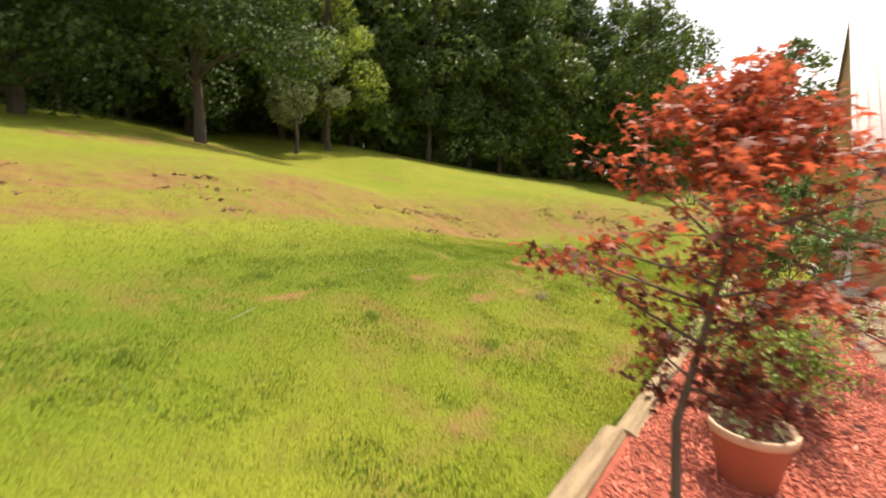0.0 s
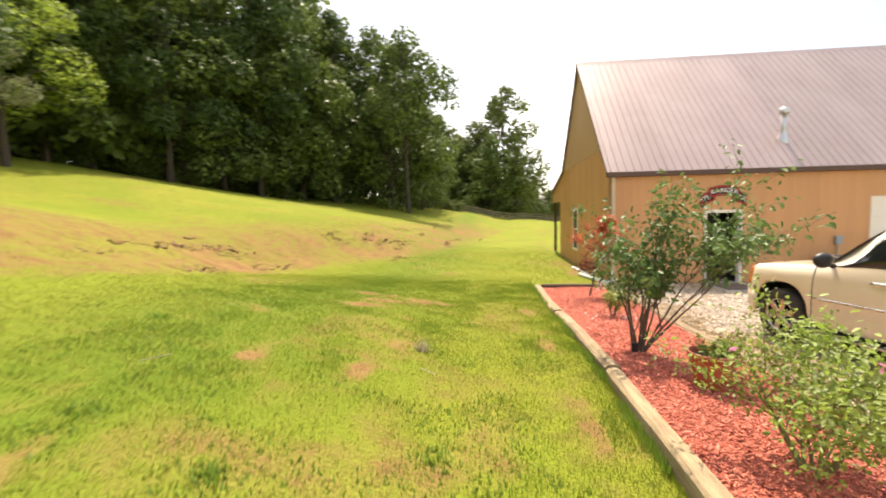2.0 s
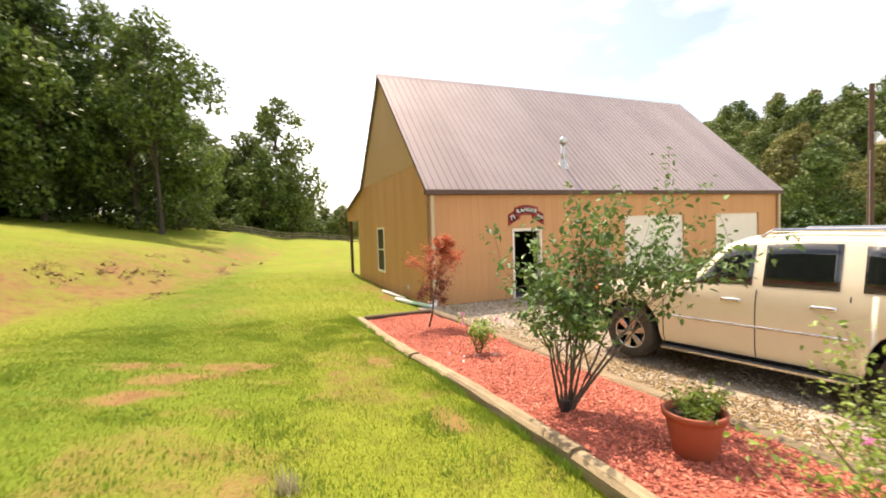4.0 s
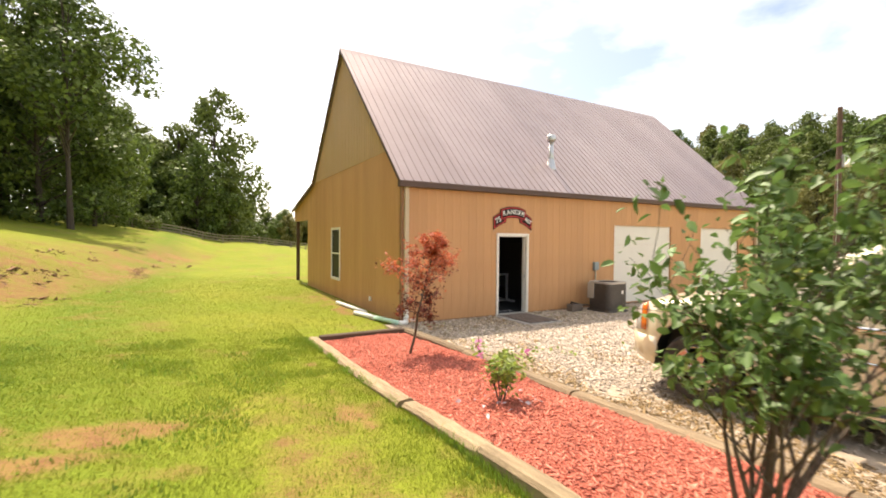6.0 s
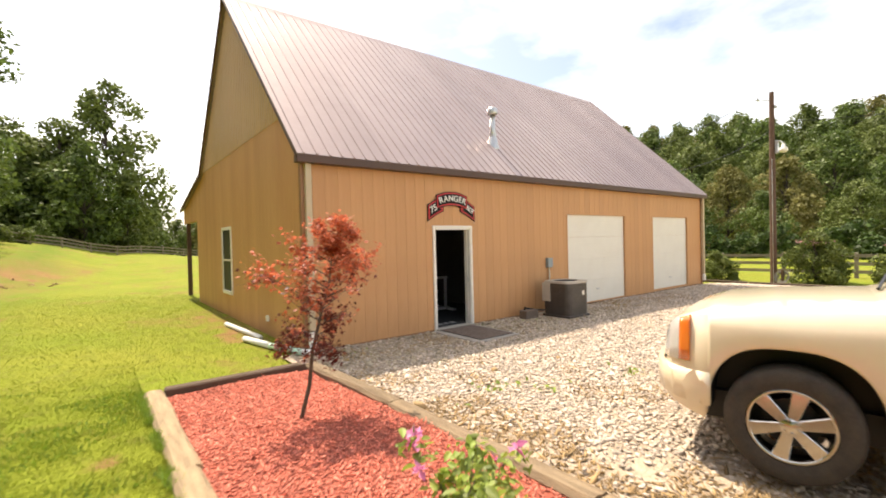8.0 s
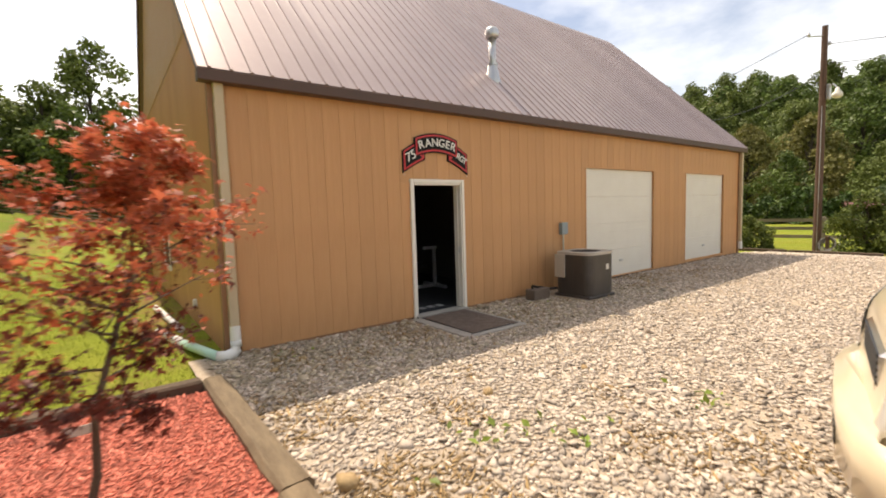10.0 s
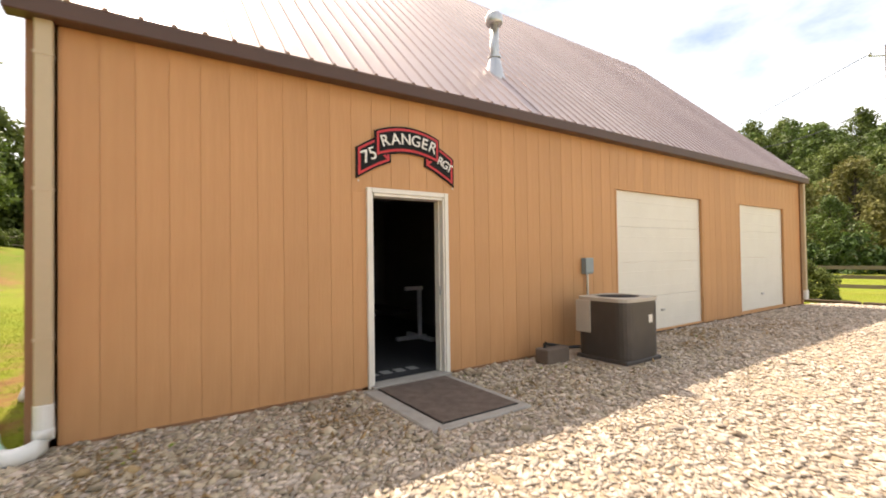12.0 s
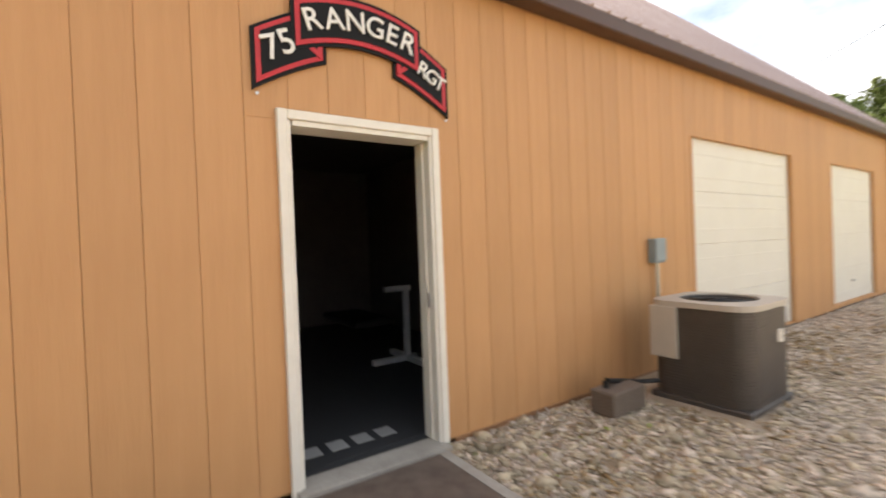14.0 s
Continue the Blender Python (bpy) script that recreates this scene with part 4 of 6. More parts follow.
car.matrix_world = Matrix.Translation(HUB - ct @ Vector((-0.97, 1.47, 0))) @ ct
WHEEL_R, ARCH_R, AXLES = 0.425, 0.50, (1.47, -1.85)


def lerp(table, y):
    for (a, va), (b, vb) in zip(table, table[1:]):
        if y <= b:
            t = (y - a) / (b - a)
            t = t * t * (3 - 2 * t) * 0.35 + t * 0.65
            return va + (vb - va) * t
    return table[-1][1]


TOP = ((-3.10, 1.05), (-3.03, 1.35), (-2.84, 1.86), (-2.5, 1.95), (-0.8, 1.99), (-0.10, 1.95), (0.14, 1.87), (0.86, 1.32), (0.98, 1.285), (1.6, 1.255), (2.0, 1.21), (2.20, 1.14), (2.27, 1.07), (2.31, 0.98), (2.33, 0.80), (2.36, 0.74))
WIDE = ((-3.10, 0.84), (-2.97, 0.93), (-2.6, 0.985), (0.0, 1.0), (1.6, 1.0), (1.98, 0.985), (2.14, 0.945), (2.24, 0.87), (2.31, 0.76), (2.36, 0.58))


def arch(d):
    """Height of the flat-topped wheel opening at a distance from the axle."""
    return 0.36 + 0.59 * max(0.0, 1 - (d / ARCH_R) ** 2.7) ** (1 / 2.7)


def car_section(y):
    """Half a section from the sill to the middle of the roof."""
    w, top = lerp(WIDE, y), lerp(TOP, y)
    zb = 0.36 if y < 1.93 else 0.34 + 0.25 * (y - 1.93)
    for ax in AXLES:
        d = abs(y - ax)
        if d < ARCH_R:
            zb = max(zb, arch(d))
    belt = min(1.27, top - 0.05)
    glass = max(0.0, min(1.0, (top - 1.30) / 0.5))
    bulge = 0.012 if any(abs(y - a) < 0.62 for a in AXLES) else 0.0
    mid = min(0.78, (zb + belt) / 2 + 0.02)
    mid = max(mid, zb + 0.04)
    up = max(min(1.08, belt - 0.07), mid + 0.02)
    if y > 1.95:
        mid, up = 0.60, min(0.80, belt - 0.06)
    roof_w = 0.80 - 0.05 * glass
    p5 = (w - 0.10 - (w - 0.10 - roof_w) * glass, belt + (top - 0.10 - belt) * glass + 0.02 * (1 - glass))
    p6 = (p5[0] - 0.10, top - 0.025)
    return [(w - 0.05, zb), (w - 0.005 + bulge, zb + (mid - zb) * 0.35), (w + bulge, mid), (w - 0.012 + bulge, up), (w - 0.06, belt), p5, p6, (p6[0] - 0.25, top - 0.003), (0.0, top)]


def car_point(side, y, k):
    s = car_section(y)
    i = min(int(k), len(s) - 2)
    t = k - i
    return Vector((side * (s[i][0] * (1 - t) + s[i + 1][0] * t), y, s[i][1] * (1 - t) + s[i + 1][1] * t))


ys = sorted(set([round(-3.10 + 0.06 * k, 3) for k in range(92)] + [2.36, 2.345, 2.325, 2.30, 2.28, 2.25, 2.22, 2.18, 1.0, 1.06, 0.37] + [a + s_ * ARCH_R * f for a in AXLES for s_ in (-1, 1) for f in (0.999, 0.985, 0.96, 0.92, 0.86, 0.78, 0.66, 0.5, 0.3, 0.15)]))
ys = [y for y in ys if y <= 2.36]
bm = bmesh.new()
rows_ = []
for y in ys:
    s = car_section(y)
    rows_.append([bm.verts.new((-p[0], y, p[1])) for p in s] + [bm.verts.new((p[0], y, p[1])) for p in reversed(s[:-1])])
for a, b in zip(rows_, rows_[1:]):
    for i in range(len(a) - 1):
        bm.faces.new((a[i], a[i + 1], b[i + 1], b[i]))
bm.faces.new(rows_[0])
bm.faces.new(rows_[-1][::-1])
bmesh.ops.recalc_face_normals(bm, faces=bm.faces[:])
car_body = part("body", bm, CAR_PAINT, car, "dusty champagne paint", True)
part("underbody", boxed(-0.70, 0.70, -2.85, 2.1, 0.30, 0.52), BLACK, car)
for ax in AXLES:
    for sd in (-1, 1):
        bm = bmesh.new()
        stations = [-math.cos(math.pi * k / 28) * 0.999 * ARCH_R for k in range(29)]
        rim_ = [[bm.verts.new((sd * xx, ax + d, max(arch(abs(d)) - 0.006, 0.36))) for d in stations] for xx in (0.958, 0.62)]
        foot = [bm.verts.new((sd * 0.62, ax + d, 0.34)) for d in stations]
        for a, b in ((rim_[0], rim_[1]), (rim_[1], foot)):
            for k in range(28):
                bm.faces.new((a[k], a[k + 1], b[k + 1], b[k]))
        part("wheel_arch", bm, BLACK, car, "black wheel arch liner")


def patch(name, side, y0, y1, k0, k1, mat_, lift, parent=car, ny=10, nk=4, shape=None, label=""):
    """A panel lying on the body between two stations."""
    bm = bmesh.new()
    grid = []
    for i in range(ny + 1):
        row = []
        for j in range(nk + 1):
            f, g = i / ny, j / nk
            y, k = y0 + (y1 - y0) * f, k0 + (k1 - k0) * g
            if shape:
                y, k = shape(f, g)
            p = car_point(side, y, k)
            e = 0.02
            d1 = car_point(side, y + e, k) - car_point(side, y - e, k)
            d2 = car_point(side, y, min(k + e, 7.99)) - car_point(side, y, max(k - e, 0))
            nrm = d1.cross(d2)
            if nrm.length > 1e-9:
                nrm.normalize()
            if nrm.dot(Vector((side, 0, 0.6))) < 0:
                nrm = -nrm
            row.append(bm.verts.new(p + nrm * lift))
        grid.append(row)
    for i in range(ny):
        for j in range(nk):
            bm.faces.new((grid[i][j], grid[i + 1][j], grid[i + 1][j + 1], grid[i][j + 1]))
    r = bmesh.ops.extrude_face_region(bm, geom=bm.faces[:])
    bmesh.ops.translate(bm, vec=(-side * 0.012, 0, 0), verts=[v for v in r["geom"] if isinstance(v, bmesh.types.BMVert)])
    bmesh.ops.recalc_face_normals(bm, faces=bm.faces[:])
    return part(name, bm, mat_, parent, label, True)


def front_window(f, g):
    k = 4.08 + 0.88 * g
    y_front = 0.66 - 0.56 * g
    return -0.24 + (y_front + 0.24) * f, k


for sd in (-1, 1):
    patch("side_window", sd, 0, 0, 0, 0, CAR_GLASS, 0.004, shape=front_window)
    patch("side_window", sd, -1.12, -0.36, 4.08, 4.95, CAR_GLASS, 0.004)
    patch("side_window", sd, -2.66, -1.32, 4.08, 4.92, CAR_GLASS, 0.004)
    for y in (0.90, -0.30, -1.22):
        patch("door_seam", sd, y - 0.006, y + 0.006, 0.3 if y > -1 else 2.2, 4.0, BLACK, 0.004, ny=1, nk=16)
    patch("side_strip", sd, -1.22, 0.90, 2.0, 2.09, CHROME, 0.006, ny=12, nk=1, label="thin chrome side strip")
    patch("rocker_trim", sd, -1.30, 0.95, 0.02, 0.22, BLACK, 0.006, ny=8, nk=1)
    for y in (-0.02, -0.99):
        h = patch("door_handle", sd, y - 0.12, y + 0.12, 3.05, 3.28, CHROME, 0.03, ny=6, nk=1, label="chrome door handle")
    patch("headlight", sd, 2.165, 2.352, 2.9, 4.45, LAMP_CLEAR, 0.010, ny=12, nk=4)
    patch("indicator", sd, 2.085, 2.17, 2.95, 4.2, LAMP_AMBER, 0.012, ny=4, nk=4, label="amber side indicator")
    patch("tail_light", sd, -3.02, -2.88, 2.5, 4.6, SIGN_RED, 0.008, ny=4, nk=4)
    part("running_board", boxed(min(sd * 0.90, sd * 1.06), max(sd * 0.90, sd * 1.06), -1.30, 0.92, 0.29, 0.35, bevel=0.02), BLACK, car, "black running board with chrome edge")
    part("running_board_edge", boxed(min(sd * 1.06, sd * 1.068), max(sd * 1.06, sd * 1.068), -1.28, 0.9, 0.305, 0.335), CHROME, car)
    part("roof_rail", tube(bmesh.new(), [(sd * 0.64, -0.25, 1.93), (sd * 0.64, -0.38, 2.02), (sd * 0.64, -2.4, 2.01), (sd * 0.64, -2.55, 1.92)], 0.022, 8), CHROME, car, "chrome roof rail")
    bm = bmesh.new()
    bmesh.ops.create_icosphere(bm, subdivisions=3, radius=1.0, matrix=Matrix.Translation((sd * 1.10, 0.66, 1.37)) @ Matrix.Diagonal((0.14, 0.085, 0.11, 1)))
    mirror = part("mirror", bm, BLACK, car, "black door mirror", True)
    part("mirror_arm", tube(bmesh.new(), [(sd * 0.92, 0.66, 1.28), (sd * 1.06, 0.66, 1.33)], 0.035, 8), BLACK, mirror)
bm = bmesh.new()
wsg = []
for f in (0.06, 0.28, 0.5, 0.72, 0.94):
    y = 0.86 - 0.70 * f
    s = car_section(y)
    wsg.append([bm.verts.new((sx_ * (s[5][0] - 0.03), y + 0.008, s[7][1] - 0.06 * abs(sx_) ** 3 + 0.012)) for sx_ in (-1, -0.6, -0.2, 0.2, 0.6, 1)])
for a, b in zip(wsg, wsg[1:]):
    for i in range(5):
        bm.faces.new((a[i], a[i + 1], b[i + 1], b[i]))
part("windshield", bm, CAR_GLASS, car, "dark sloping windshield", True)
part("wiper", tube(bmesh.new(), [(-0.75, 0.95, 1.315), (-0.1, 0.84, 1.395)], 0.012, 6), BLACK, car)
part("wiper", tube(bmesh.new(), [(0.0, 0.95, 1.315), (0.62, 0.85, 1.385)], 0.012, 6), BLACK, car)
half = [(0.0, 2.455), (0.35, 2.445), (0.62, 2.40), (0.80, 2.31), (0.92, 2.18), (0.985, 2.02), (1.0, 1.95), (0.92, 1.95), (0.80, 2.14), (0.45, 2.28), (0.0, 2.30)]
bumper_ring = half[:7] + half[7:] + [(-x, y) for x, y in reversed(half[8:10])] + [(-0.92, 1.95)] + [(-x, y) for x, y in reversed(half[1:7])]
bm = prism(bmesh.new(), bumper_ring, "z", 0.44, 0.76)
bmesh.ops.bevel(bm, geom=[e for e in bm.edges if abs(e.verts[0].co.z - e.verts[1].co.z) < 1e-6], offset=0.035, segments=2, affect="EDGES")
part("bumper", bm, CAR_PAINT, car, "painted front bumper", True)
part("grille", boxed(-0.40, 0.40, 2.20, 2.325, 0.78, 0.99, bevel=0.03), CHROME, car, "chrome honeycomb grille")
for k in range(6):
    part("grille_slot", boxed(-0.36, 0.36, 2.32, 2.33, 0.80 + k * 0.03, 0.815 + k * 0.03), BLACK, car)
part("front_intake", boxed(-0.34, 0.34, 2.42, 2.452, 0.53, 0.62, bevel=0.004), BLACK, car)
part("number_plate", boxed(-0.16, 0.16, -3.12, -3.105, 0.8, 0.95), TRIM_WHITE, car)

for ax in AXLES:
    for sd in (-1, 1):
        wh = new("wheel")
        wh.parent = car
        wh.matrix_basis = pose(sd * 0.86, ax, WHEEL_R) @ (Matrix.Identity(4) if sd > 0 else Matrix.Rotation(math.pi, 4, "Z"))
        # outer face towards +x
        prof = [(0.262, -0.13), (0.30, -0.14), (0.365, -0.145), (0.395, -0.12), (0.405, -0.07), (0.405, 0.07), (0.395, 0.12), (0.365, 0.145), (0.30, 0.14), (0.262, 0.13)]
        part("tyre", lathe(bmesh.new(), prof, 40, axis="x"), TYRE, wh, "dusty black tyre", True)
        part("rim", lathe(bmesh.new(), [(0.262, -0.12), (0.262, 0.125), (0.245, 0.13), (0.235, 0.115), (0.225, 0.0), (0.225, -0.10)], 36, axis="x"), RIM, wh, "", True)
        part("brake_disc", lathe(bmesh.new(), [(0.0, 0.0), (0.17, 0.0), (0.17, 0.02), (0.0, 0.02)], 24, axis="x"), BLACK, wh)
        hub_ = part("hub_cap", lathe(bmesh.new(), [(0.075, 0.02), (0.075, 0.10), (0.055, 0.122), (0.0, 0.126)], 20, axis="x"), RIM, wh, "", True)
        for k in range(6):
            a = 2 * math.pi * k / 6 + 0.26
            bm = prism(bmesh.new(), [(0.05, -0.034), (0.240, -0.052), (0.240, 0.052), (0.05, 0.034)], "x", 0.06, 0.118)
            bmesh.ops.bevel(bm, geom=bm.edges[:], offset=0.006, segments=1, affect="EDGES")
            bmesh.ops.transform(bm, matrix=Matrix.Rotation(a, 4, "X"), verts=bm.verts[:])
            part("spoke", bm, RIM, wh)
            bm = tube(bmesh.new(), [(0.115, 0.05 * math.cos(a + 0.5), 0.05 * math.sin(a + 0.5)), (0.132, 0.05 * math.cos(a + 0.5), 0.05 * math.sin(a + 0.5))], 0.009, 6)
            part("lug_nut", bm, CHROME, hub_)

# ---------------------------------------------------------------- plants


def leaf_cloud(points, size, mat_, name, parent, label="", lobes=0, droop=0.3, seed=1, jitter=0.45, oval=False, outward=None, single=False):
    """Many single leaves at points: pointed quads, or lobed stars for maples."""
    r = np.random.default_rng(seed)
    p = np.asarray(points, float)
    n = len(p)
    d = r.normal(size=(n, 3))
    d[:, 2] = d[:, 2] * 0.5 - droop
    d /= np.linalg.norm(d, axis=1)[:, None]
    up = r.normal(size=(n, 3)) * 0.5 + np.array((0, 0, 1.0))
    if outward is not None:
        up = outward + r.normal(size=(n, 3)) * 0.7 + np.array((0, 0, 0.3))
    s = np.cross(d, up)
    s /= np.linalg.norm(s, axis=1)[:, None] + 1e-9
    if outward is not None:
        d = np.cross(up, s)
        d /= np.linalg.norm(d, axis=1)[:, None] + 1e-9
    up = np.cross(s, d)
    L = size * (1 + jitter * r.uniform(-1, 1, n))[:, None]
    if lobes:
        vs = []
        angles = np.linspace(-1.9, 1.9, lobes)
        base = np.arange(n) * (1 + 2 * lobes)
        vs.append(p)
        for k, a in enumerate(angles):
            ln = L * (1.0 if lobes // 2 == k else 0.82 if abs(k - lobes // 2) == 1 else 0.5)
            tip = p + (d * math.cos(a) + s * math.sin(a)) * ln - up * L * 0.12
            side = p + (d * math.cos(a + 0.42) + s * math.sin(a + 0.42)) * ln * 0.42
            vs += [tip, side]
        V = np.stack(vs, 1).reshape(-1, 3)
        F = np.concatenate([np.stack([base, base + 2 * k + 1, base + 2 * k + 2], -1) for k in range(lobes)] + [np.stack([base, base + 2 * k, base + 2 * k + 1], -1) for k in range(1, lobes)])
    elif oval:
        h = [(0.0, 0.0, 0.0), (0.28, 0.26, 0.07), (0.68, 0.22, 0.04), (1.0, 0.0, -0.12), (0.68, -0.22, 0.04), (0.28, -0.26, 0.07)]
        V = np.stack([p + d * L * a + s * L * b + up * L * c for a, b, c in h], 1).reshape(-1, 3)
        base = np.arange(n) * 6
        F = np.concatenate([np.stack([base + i, base + j, base + k], -1) for i, j, k in ((0, 1, 2), (0, 2, 3), (0, 3, 4), (0, 4, 5))])
    elif single:
        V = np.stack([p - s * L * 0.42, p + s * L * 0.42, p + d * L], 1).reshape(-1, 3)
        F = np.arange(3 * n).reshape(-1, 3)
    else:
        wdt = L * 0.30
        V = np.stack([p, p + d * L * 0.45 + s * wdt + up * L * 0.06, p + d * L - up * L * 0.10, p + d * L * 0.45 - s * wdt + up * L * 0.06], 1).reshape(-1, 3)
        base = np.arange(n) * 4
        F = np.concatenate([np.stack([base, base + 1, base + 2], -1), np.stack([base, base + 2, base + 3], -1)])
    ob = new(name, bulk(name, V, F, mat_))
    ob.parent = parent
    return tagged(ob, label) if label else ob


def grow(r, start, heading, length, radius, depth, out, tips, spread=0.6, up=0.25, steps=5, wobble=0.18, kids=(2, 4)):
    """A limb with side limbs; appends (points, radii) to out and twig places to tips."""
    pts, p, d = [Vector(start)], Vector(start), Vector(heading).normalized()
    for k in range(steps):
        d = (d + Vector((r.gauss(0, wobble), r.gauss(0, wobble), r.gauss(0, wobble * 0.6) + up * 0.12))).normalized()
        p = p + d * (length / steps)
        pts.append(p.copy())
    out.append((pts, [max(radius * (1 - 0.75 * k / steps), 0.0016) for k in range(steps + 1)]))
    if depth <= 0:
        tips += [(q, d) for q in pts[1:]]
        return
    for c in range(r.randint(*kids)):
        k = r.randint(max(1, steps // 3), steps)
        side = Vector((r.gauss(0, 1), r.gauss(0, 1), r.gauss(0, 0.5) + up)).normalized()
        grow(r, pts[k], d * (1 - spread) + side * spread, length * r.uniform(0.5, 0.8), radius * (1 - 0.7 * k / steps) * 0.75, depth - 1, out, tips, spread, up, steps, wobble, kids)
    tips.append((pts[-1], d))


def limbs(out, sides=6, least=0.0):
    bm = bmesh.new()
    for pts, radii in out:
        if radii[0] >= least:
            tube(bm, pts, radii, sides if radii[0] > 0.01 else 4, True)
    return bm


def add_stems(out, sides, mat_, parent):
    """Each stem from the root, with its own side twigs, as one part."""
    starts = [k for k, (pts, _) in enumerate(out) if pts[0].z < 0.25 and pts[0].xy.length < 0.08] + [len(out)]
    for a, b in zip(starts, starts[1:]):
        part("stem", limbs(out[a:b], sides), mat_, parent)


def fan_points(tips, per, reach, seed):
    r = np.random.default_rng(seed)
    base = np.array([tuple(t[0]) for t in tips])
    pick = r.integers(0, len(base), int(len(base) * per))
    return base[pick] + r.normal(size=(len(pick), 3)) * reach


# tall glossy shrub
r_ = random.Random(5)
cam_at = (-1.77, -8.40)
cz = float(bed_height(*map(np.array, ((cam_at[0],), (cam_at[1],))))[0])
shrub = thing("shrub", (cam_at[0], cam_at[1], cz), "tall multi-stemmed shrub with glossy green leaves in mulch", "shrub")
out, tips = [], []
for k in range(6):
    a = 2 * math.pi * k / 6
    lean = (0.17 * math.cos(a) + 0.02, 0.17 * math.sin(a), 1)
    grow(r_, (0.04 * math.cos(a), 0.04 * math.sin(a), -0.05), lean, (1.0, 0.9, 0.95, 0.85, 0.95, 0.9)[k], 0.018, 2, out, tips, 0.5, 0.3, 6, 0.08, (3, 4))
grow(r_, (0.02, 0.0, -0.05), (0.13, -0.05, 1), 1.28, 0.022, 2, out, tips, 0.34, 0.7, 7, 0.05, (3, 3))
for lean, tall in (((0.56, -0.17, 1), 1.25), ((0.40, -0.20, 1), 1.2), ((0.68, -0.14, 1), 1.2)):
    grow(r_, (0.03, -0.01, -0.05), lean, tall, 0.018, 2, out, tips, 0.46, 0.1, 6, 0.07, (4, 5))
add_stems(out, 7, BARK, shrub)
part("black_tag", boxed(-0.10, -0.02, -0.09, -0.03, 0.0, 0.13, bevel=0.01), BLACK, shrub, "black plastic pot collar")
pts = fan_points([t for t in tips if t[0].z > 0.70], 4.2, 0.05, 3)
leaf_cloud(pts, 0.066, LEAF["camellia"], "foliage", shrub, "glossy oval leaves", droop=0.45, seed=4, oval=True)

# yellow-green rose bush
r_ = random.Random(9)
rz_ = float(bed_height(np.array((-1.5,)), np.array((-11.0,)))[0])
rose = thing("rose_bush", (-1.50, -11.0, rz_), "loose yellow-green rose bush with small pink blooms", "bush")
out, tips = [], []
for k in range(8):
    a = 2 * math.pi * k / 8 + 0.3
    grow(r_, (0.05 * math.cos(a), 0.05 * math.sin(a), -0.04), (0.55 * math.cos(a), 0.55 * math.sin(a), 1), r_.uniform(0.52, 0.86), 0.014, 2, out, tips, 0.5, 0.25, 5, 0.12, (2, 4))
add_stems(out, 6, STEM_GREEN, rose)
leaf_cloud(fan_points([t for t in tips if t[0].z > 0.25], 14.0, 0.06, 5), 0.037, LEAF["rose"], "foliage", rose, droop=0.2, seed=6, oval=True)
fl = [t for t in tips if t[0].z > 0.4][::37][:9]
for k, (place_, _) in enumerate(fl):
    leaf_cloud(np.array([tuple(place_)] * 9), 0.032, LEAF["pink"], "bloom", rose, "small pink bloom", droop=-0.1, seed=8 + k)

# small flowering shrub
r_ = random.Random(21)
hz = float(bed_height(np.array((-1.38,)), np.array((-5.75,)))[0])
hib = thing("flowering_shrub", (-1.38, -5.75, hz), "young shrub with pink hibiscus-like flowers in mulch", "shrub")
out, tips = [], []
for k in range(5):
    a = 2 * math.pi * k / 5
    grow(r_, (0.015 * math.cos(a), 0.015 * math.sin(a), -0.03), (0.30 * math.cos(a), 0.30 * math.sin(a), 1), r_.uniform(0.36, 0.48), 0.010, 1, out, tips, 0.5, 0.4, 5, 0.08, (3, 4))
add_stems(out, 6, BARK, hib)
leaf_cloud(fan_points([t for t in tips if t[0].z > 0.14], 6.5, 0.035, 8), 0.055, LEAF["rose"], "foliage", hib, droop=0.2, seed=9, oval=True)
spots = ((-0.20, 0.14, 0.62), (-0.16, 0.20, 0.55), (0.22, -0.10, 0.52), (0.20, 0.02, 0.42), (-0.24, 0.05, 0.50))
for k, s in enumerate(spots):
    leaf_cloud(np.array([s] * 8), 0.055, LEAF["pink"], "flower", hib, "pink open flower", droop=-0.1, seed=30 + k)
petals = np.array([(-1.38 + random.uniform(-0.45, 0.4), -5.75 + random.uniform(-0.4, 0.4)) for _ in range(22)])
pz_ = bed_height(petals[:, 0], petals[:, 1]) + 0.03
tagged(leaf_cloud(np.column_stack([petals, pz_]), 0.05, LEAF["white"], "fallen_petals", None, seed=77), "pale fallen petals on the mulch", "petals", kind="stuff")


